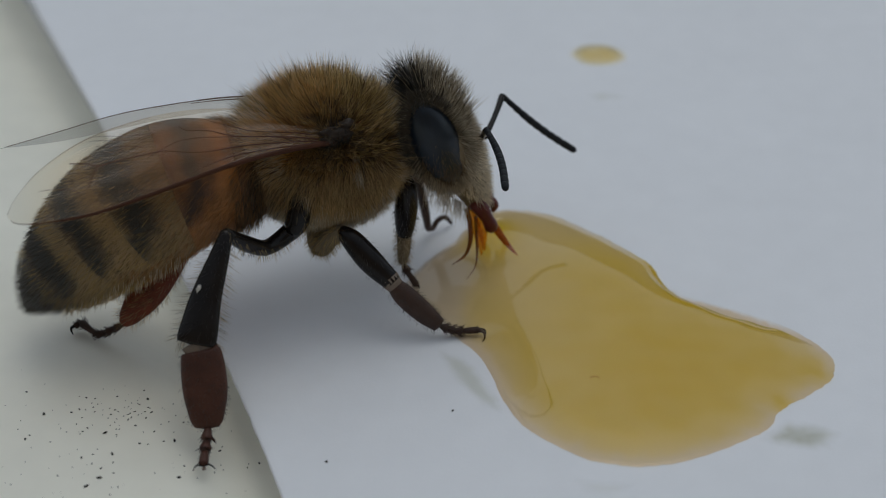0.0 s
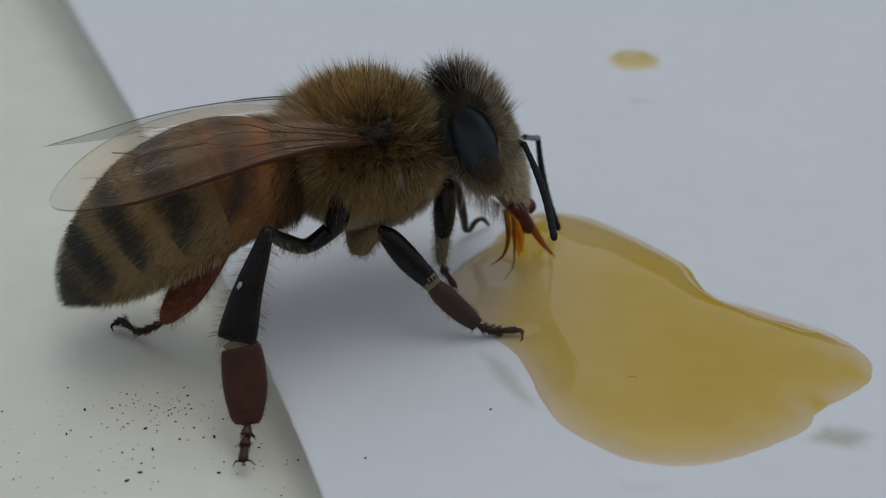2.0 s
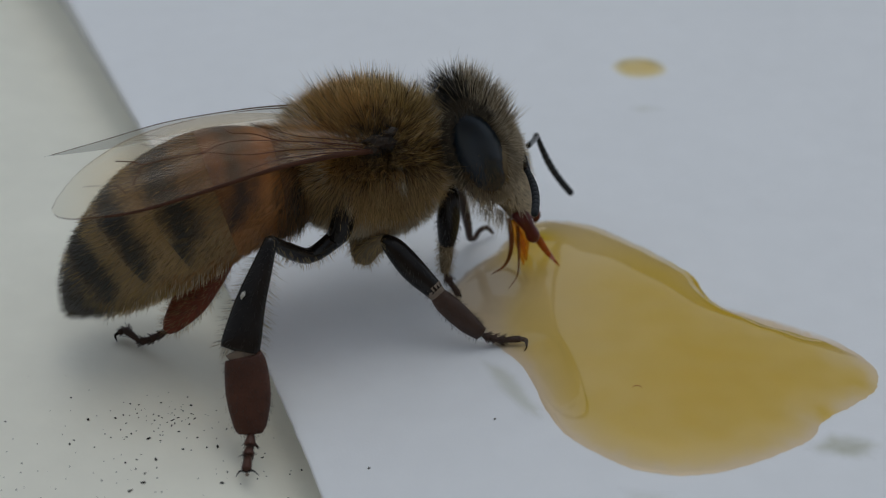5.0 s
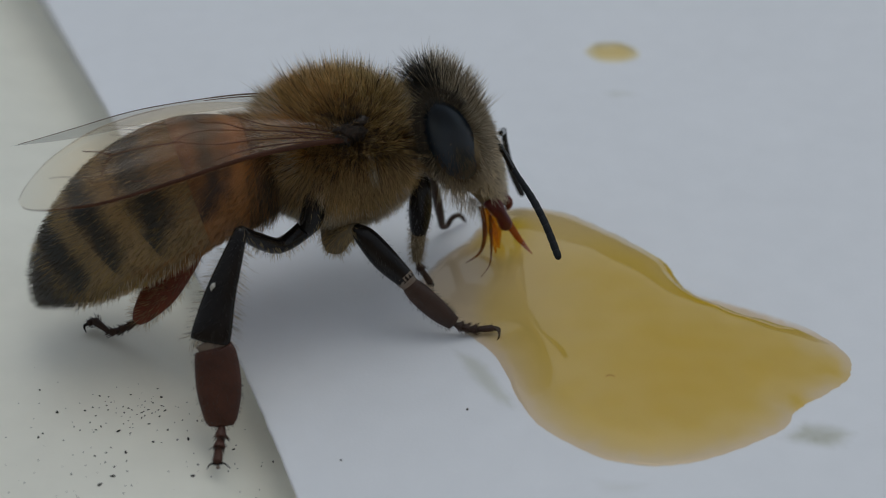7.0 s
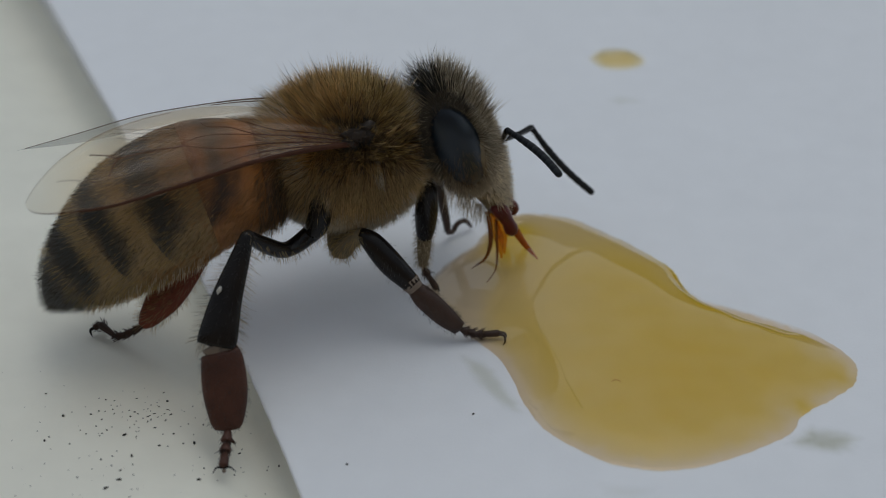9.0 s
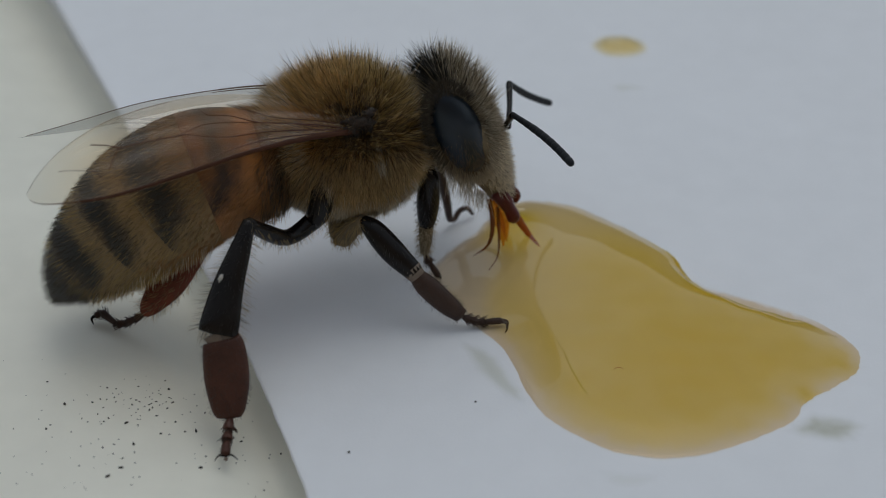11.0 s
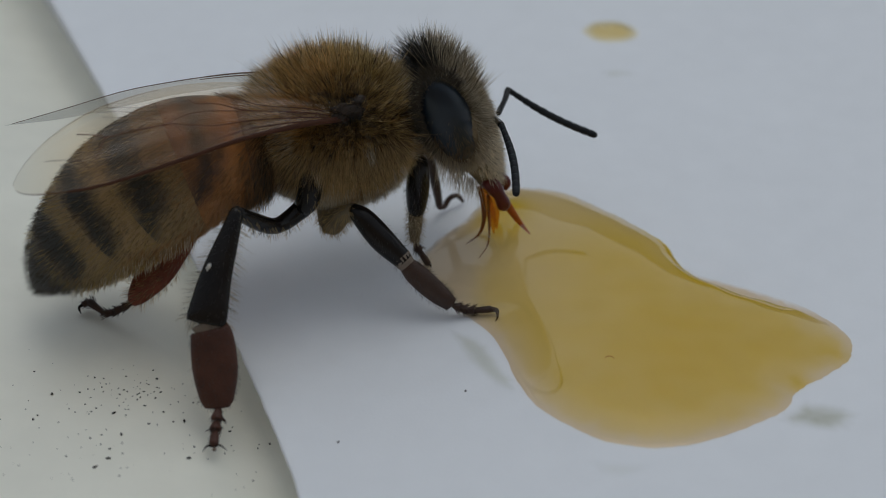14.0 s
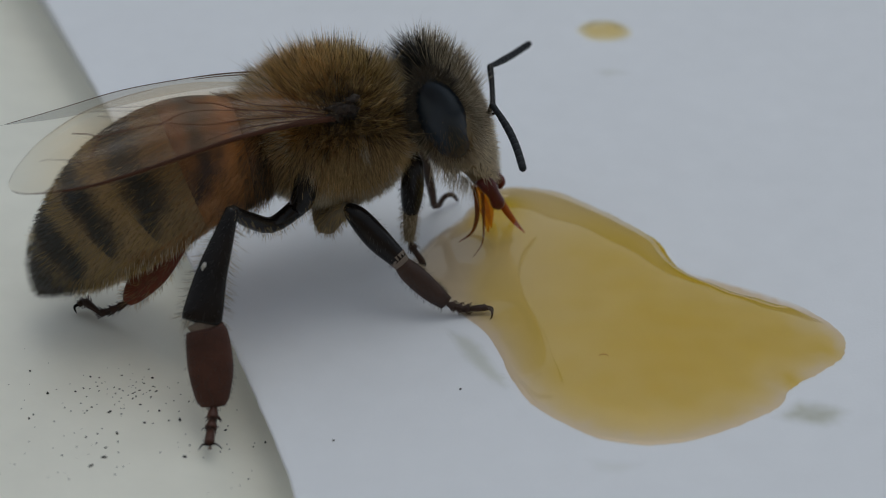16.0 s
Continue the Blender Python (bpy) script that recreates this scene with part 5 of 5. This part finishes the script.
    walk(flagella["right"], [
        (0, mm(0, 0, 1.35, 42.0, -6.4, -2.7)),
        (0.3, mm(0, 0, 1.35, 44.0, -1.8, -3.8)),
        (0.5, mm(0, 0, 1.35, 37.2, 2.8, -3.2)),
        (0.8, mm(0, 0, 1.35, 52.7, 0.7, 2.6)),
        (1, mm(0, 0, 1.35, 45.4, 2.9, 5.1)),
        (1.2, mm(0, 0, 1.35, 72.1, 8.1, 6.4)),
        (1.3, mm(0, 0, 1.35, 72.8, 13.8, 10.9)),
        (1.5, mm(0, 0, 1.35, 32.0, 13.5, 3.9)),
        (1.7, mm(0, 0, 1.35, 46.5, 4.5, -5.0)),
        (2, mm(0, 0, 1.35, 61.5, 7.1, -1.3)),
        (2.2, mm(0, 0, 1.35, 60.9, 12.5, 7.7)),
        (2.5, mm(0, 0, 1.35, 25.0, 9.2, 1.3)),
        (2.7, mm(0, 0, 1.35, 54.3, 7.2, -1.3)),
        (3, mm(0, 0, 1.35, 24.5, -0.9, -9.3)),
        (3.2, mm(0, 0, 1.35, 56.3, 6.9, -2.8)),
        (3.5, mm(0, 0, 1.35, 20.4, 1.8, -6.2)),
        (3.7, mm(0, 0, 1.35, 65.2, 9.0, 2.1)),
        (4, mm(0, 0, 1.35, 48.5, 8.5, 1.3)),
        (4.2, mm(0, 0, 1.35, 35.2, 6.3, -0.7)),
        (6.3, mm(0, 0, 1.35, -15.2, -5.3, -4.9)),
        (6.5, mm(0, 0, 1.35, 14.3, -2.4, -4.9)),
        (6.8, mm(0, 0, 1.35, 52.3, 4.4, -0.9)),
        (7, mm(0, 0, 1.35, 24.3, 4.3, -0.2)),
        (7.2, mm(0, 0, 1.35, 50.7, -5.0, -9.7)),
        (7.5, mm(0, 0, 1.35, 31.1, -7.4, -11.8)),
        (7.8, mm(0, 0, 1.35, 26.1, -7.8, -12.0)),
        (8, mm(0, 0, 1.35, 53.7, 1.2, -4.9)),
        (8.2, mm(0, 0, 1.35, 21.0, -2.7, -15.7)),
        (8.5, mm(0, 0, 1.35, 32.0, 2.0, -13.4)),
        (8.7, mm(0, 0, 1.35, 23.8, -0.7, -14.8)),
        (9, mm(0, 0, 1.35, 41.6, 9.3, 7.1)),
        (9.2, mm(0, 0, 1.35, 50.1, 13.1, 11.1)),
        (11.3, mm(0, 0, 1.35, 47.7, 9.8, 7.6)),
        (11.5, mm(0, 0, 1.35, 48.4, 5.4, 15.5)),
        (11.8, mm(0, 0, 1.35, 24.3, -9.0, -4.0)),
        (12, mm(0, 0, 1.35, 13.3, 0.1, -6.0)),
        (12.2, mm(0, 0, 1.35, 26.2, -5.6, -4.5)),
        (12.5, mm(0, 0, 1.35, 49.5, 8.9, 13.1)),
        (12.8, mm(0, 0, 1.35, 50.3, 8.9, 2.9)),
        (13, mm(0, 0, 1.35, 53.4, 9.9, 4.1)),
        (13.2, mm(0, 0, 1.35, 54.0, 11.1, 5.8)),
        (13.5, mm(0, 0, 1.35, 27.3, -4.3, -10.7)),
        (13.8, mm(0, 0, 1.35, 36.7, 0.2, -7.2)),
        (14, mm(0, 0, 1.35, 29.9, -1.1, -8.1)),
        (14.2, mm(0, 0, 1.35, 41.5, 2.5, -5.1)),
        (14.5, mm(0, 0, 1.35, 57.4, 6.8, 0.7)),
        (14.8, mm(0, 0, 1.35, 34.2, 2.2, -4.0)),
        (15, mm(0, 0, 1.35, 49.8, 4.7, -1.8)),
        (15.2, mm(0, 0, 1.35, 37.3, 9.7, 6.2)),
        (15.5, mm(0, 0, 1.35, 60.6, 9.2, 10.8)),
        (15.8, mm(0, 0, 1.35, 57.5, 8.3, 9.3)),
        (16, mm(0, 0, 1.35, 46.3, 5.1, -1.3)),
    ])
    walk(scapes["left"], [
        (0, mm(4.1, 0.1, 3.29, -65.7, 35.5, -23.4)),
        (0.3, mm(4.1, 0.1, 3.29, -72.1, 38.4, -29.8)),
        (0.5, mm(4.1, 0.1, 3.29, -61.4, 32.9, -16.9)),
        (0.8, mm(4.1, 0.1, 3.29, -52.8, 30.5, -8.9)),
        (1, mm(4.1, 0.1, 3.29, -54.8, 21.9, 2.7)),
        (1.2, mm(4.1, 0.1, 3.29, -60.4, 33.7, -2.7)),
        (1.3, mm(4.1, 0.1, 3.29, -99.9, 31.9, -27.5)),
        (1.5, mm(4.1, 0.1, 3.29, -129.6, 20.3, -40.1)),
        (1.7, mm(4.1, 0.1, 3.29, -105.7, 14.7, -28.7)),
        (2, mm(4.1, 0.1, 3.29, -120.8, 15.6, -47.0)),
        (2.2, mm(4.1, 0.1, 3.29, -137.4, 16.9, -48.0)),
        (2.5, mm(4.1, 0.1, 3.29, -127.3, 14.6, -48.6)),
        (2.7, mm(4.1, 0.1, 3.29, -126.3, 9.8, -61.9)),
        (3, mm(4.1, 0.1, 3.29, -133.0, 2.2, -63.3)),
        (3.2, mm(4.1, 0.1, 3.29, -133.4, 5.7, -58.5)),
        (3.5, mm(4.1, 0.1, 3.29, -129.5, 10.1, -54.3)),
        (3.7, mm(4.1, 0.1, 3.29, -114.3, 20.2, -32.4)),
        (4, mm(4.1, 0.1, 3.29, -51.5, 10.5, -4.5)),
        (4.2, mm(4.1, 0.1, 3.29, -61.4, 15.1, -8.0)),
        (6.3, mm(4.1, 0.1, 3.29, -138.3, 2.4, -59.8)),
        (6.5, mm(4.1, 0.1, 3.29, -126.6, 11.5, -60.5)),
        (6.8, mm(4.1, 0.1, 3.29, -126.0, 20.2, -47.2)),
        (7, mm(4.1, 0.1, 3.29, -120.7, 25.6, -38.5)),
        (7.2, mm(4.1, 0.1, 3.29, -119.9, 24.1, -36.4)),
        (7.5, mm(4.1, 0.1, 3.29, -115.7, 29.6, -30.1)),
        (7.8, mm(4.1, 0.1, 3.29, -97.0, 21.4, -23.2)),
        (8, mm(4.1, 0.1, 3.29, -89.7, 28.4, -36.2)),
        (8.2, mm(4.1, 0.1, 3.29, -127.5, 14.0, -77.9)),
        (8.5, mm(4.1, 0.1, 3.29, -125.8, 15.7, -77.2)),
        (8.7, mm(4.1, 0.1, 3.29, -132.7, 9.0, -82.6)),
        (9, mm(4.1, 0.1, 3.29, -106.0, 25.5, -55.9)),
        (9.2, mm(4.1, 0.1, 3.29, -70.0, 22.2, -15.7)),
        (11.3, mm(4.1, 0.1, 3.29, -66.6, 22.0, -10.2)),
        (11.5, mm(4.1, 0.1, 3.29, -79.9, 27.7, -10.9)),
        (11.8, mm(4.1, 0.1, 3.29, -96.9, 29.0, -31.5)),
        (12, mm(4.1, 0.1, 3.29, -99.1, 27.8, -33.9)),
        (12.2, mm(4.1, 0.1, 3.29, -94.1, 28.8, -32.4)),
        (12.5, mm(4.1, 0.1, 3.29, -82.2, 27.9, -27.3)),
        (12.8, mm(4.1, 0.1, 3.29, -61.6, 15.2, -16.0)),
        (13, mm(4.1, 0.1, 3.29, -68.1, 27.5, -25.8)),
        (13.2, mm(4.1, 0.1, 3.29, -90.5, 40.7, -27.5)),
        (13.5, mm(4.1, 0.1, 3.29, -98.8, 28.1, -31.3)),
        (13.8, mm(4.1, 0.1, 3.29, -102.0, 30.2, -40.7)),
        (14, mm(4.1, 0.1, 3.29, -95.3, 28.0, -32.5)),
        (14.2, mm(4.1, 0.1, 3.29, -96.0, 32.5, -32.9)),
        (14.5, mm(4.1, 0.1, 3.29, -132.9, 17.6, -57.1)),
        (14.8, mm(4.1, 0.1, 3.29, -113.8, 7.5, -66.3)),
        (15, mm(4.1, 0.1, 3.29, -77.3, 23.1, -35.9)),
        (15.2, mm(4.1, 0.1, 3.29, -66.3, 12.5, -13.5)),
        (15.5, mm(4.1, 0.1, 3.29, -50.0, 6.7, -2.8)),
        (15.8, mm(4.1, 0.1, 3.29, -60.8, 12.0, -4.4)),
        (16, mm(4.1, 0.1, 3.29, -63.9, 11.7, -10.6)),
    ])
    walk(flagella["left"], [
        (0, mm(0, 0, 1.35, 88.8, 8.1, 95.4)),
        (0.3, mm(0, 0, 1.35, 94.6, 8.0, 97.6)),
        (0.5, mm(0, 0, 1.35, 81.6, 7.8, 80.5)),
        (0.8, mm(0, 0, 1.35, 72.3, 8.6, 82.2)),
        (1, mm(0, 0, 1.35, 61.9, 7.7, 79.5)),
        (1.2, mm(0, 0, 1.35, 62.0, 14.6, 92.6)),
        (1.3, mm(0, 0, 1.35, 60.6, 8.2, 122.3)),
        (1.5, mm(0, 0, 1.35, 46.7, 1.0, 134.8)),
        (1.7, mm(0, 0, 1.35, 51.2, -15.2, 116.3)),
        (2, mm(0, 0, 1.35, 73.6, 15.8, 137.8)),
        (2.2, mm(0, 0, 1.35, 30.9, 7.0, 126.6)),
        (2.5, mm(0, 0, 1.35, 50.3, 7.4, 126.9)),
        (2.7, mm(0, 0, 1.35, 78.8, 17.9, 133.9)),
        (3, mm(0, 0, 1.35, 63.5, 13.6, 120.9)),
        (3.2, mm(0, 0, 1.35, 70.4, 13.4, 126.6)),
        (3.5, mm(0, 0, 1.35, 78.4, 12.7, 137.8)),
        (3.7, mm(0, 0, 1.35, 44.6, 12.1, 126.8)),
        (4, mm(0, 0, 1.35, 38.6, 11.5, 116.7)),
        (4.2, mm(0, 0, 1.35, 43.5, 16.5, 121.4)),
        (6.3, mm(0, 0, 1.35, 62.6, 15.6, 116.0)),
        (6.5, mm(0, 0, 1.35, 79.1, 21.6, 134.2)),
        (6.8, mm(0, 0, 1.35, 61.4, 9.2, 132.3)),
        (7, mm(0, 0, 1.35, 47.4, 1.3, 134.0)),
        (7.2, mm(0, 0, 1.35, 52.8, -6.8, 126.3)),
        (7.5, mm(0, 0, 1.35, 55.4, -10.4, 124.5)),
        (7.8, mm(0, 0, 1.35, 57.3, -3.0, 106.6)),
        (8, mm(0, 0, 1.35, 74.9, 15.6, 122.0)),
        (8.2, mm(0, 0, 1.35, 81.5, 16.2, 111.3)),
        (8.5, mm(0, 0, 1.35, 67.7, 15.6, 109.1)),
        (8.7, mm(0, 0, 1.35, 74.6, 15.1, 107.5)),
        (9, mm(0, 0, 1.35, 60.9, 15.2, 103.3)),
        (9.2, mm(0, 0, 1.35, 51.0, 0.7, 127.3)),
        (11.3, mm(0, 0, 1.35, 72.4, 5.5, 128.4)),
        (11.5, mm(0, 0, 1.35, 81.8, 6.7, 141.0)),
        (11.8, mm(0, 0, 1.35, 71.2, -7.8, 88.3)),
        (12, mm(0, 0, 1.35, 68.2, -8.2, 87.2)),
        (12.2, mm(0, 0, 1.35, 64.9, -7.3, 89.2)),
        (12.5, mm(0, 0, 1.35, 43.5, 13.3, 99.2)),
        (12.8, mm(0, 0, 1.35, 50.8, 9.9, 81.9)),
        (13, mm(0, 0, 1.35, 73.9, 26.0, 100.2)),
        (13.2, mm(0, 0, 1.35, 84.6, 19.7, 122.1)),
        (13.5, mm(0, 0, 1.35, 66.5, -4.9, 89.6)),
        (13.8, mm(0, 0, 1.35, 93.4, -2.5, 88.8)),
        (14, mm(0, 0, 1.35, 95.4, -2.0, 82.9)),
        (14.2, mm(0, 0, 1.35, 81.5, -1.8, 91.4)),
        (14.5, mm(0, 0, 1.35, 75.0, -22.5, 122.0)),
        (14.8, mm(0, 0, 1.35, 94.4, -23.7, 108.1)),
        (15, mm(0, 0, 1.35, 55.8, 8.5, 95.4)),
        (15.2, mm(0, 0, 1.35, 32.6, 6.1, 97.0)),
        (15.5, mm(0, 0, 1.35, 41.1, 23.9, 116.2)),
        (15.8, mm(0, 0, 1.35, 56.5, 27.6, 124.3)),
        (16, mm(0, 0, 1.35, 44.7, 15.8, 111.1)),
    ])
    walk(abdomen, [
        breathe(0, 0.10, -1.00),
        breathe(0.5, 0.06, 0.17),
        breathe(1, 0.09, -1.81),
        breathe(1.5, 0.04, 1.69),
        breathe(2, 0.09, 0.23),
        breathe(2.5, 0.06, 1.9),
        breathe(3, -0.10, 0.84),
        breathe(3.5, 0.09, 1.49),
        breathe(4, 0.17, 0.30),
        breathe(6.5, 0.02, -0.10),
        breathe(7, 0.06, 0.17),
        breathe(7.5, -0.01, -1.60),
        breathe(8, 0.09, -0.70),
        breathe(8.5, 0.07, -0.27),
        breathe(9, 0.00, -0.00),
        breathe(11.5, 0.00, -1.73),
        breathe(12, 0.11, 0.13),
        breathe(12.5, 0.19, -0.89),
        breathe(13, 0.09, -2.29),
        breathe(13.5, 0.13, -1.86),
        breathe(14, 0.11, -1.76),
        breathe(14.5, 0.07, -2.94),
        breathe(15, 0.06, -1.56),
        breathe(15.5, 0.02, -1.83),
        breathe(16, 0.00, -2.67),
    ])
    settle = [(0, -2.4), (0.5, -1.3), (1.0, -2.8), (1.5, -0.9), (2.0, -0.3), (4.0, 0), (7.5, 0), (9.0, 0), (12.5, -0.9), (14.5, -0.9), (16.0, -0.8)]
    walk(near_wing, [(t, mm(-0.15, -1.5, 4.8, ry=turn) @ mm(0.15, 1.5, -4.8)) for t, turn in settle])
    rest = {"x": 3.50, "y": -0.25, "z": 1.49}
    licks = [(0, 0), (1.0, 0), (1.2, 24), (1.4, 14), (1.6, 0), (2.2, 0), (2.5, 24), (2.8, 0), (4.0, 4), (6.5, 0), (7.7, 0), (8.0, 26), (8.3, 0), (9.0, 0), (9.2, 18), (9.5, 0),
             (12, 0), (13.5, -3), (16, 0)]
    walk(tongue, [(t, mm(**rest, ry=turn)) for t, turn in licks])


motions()
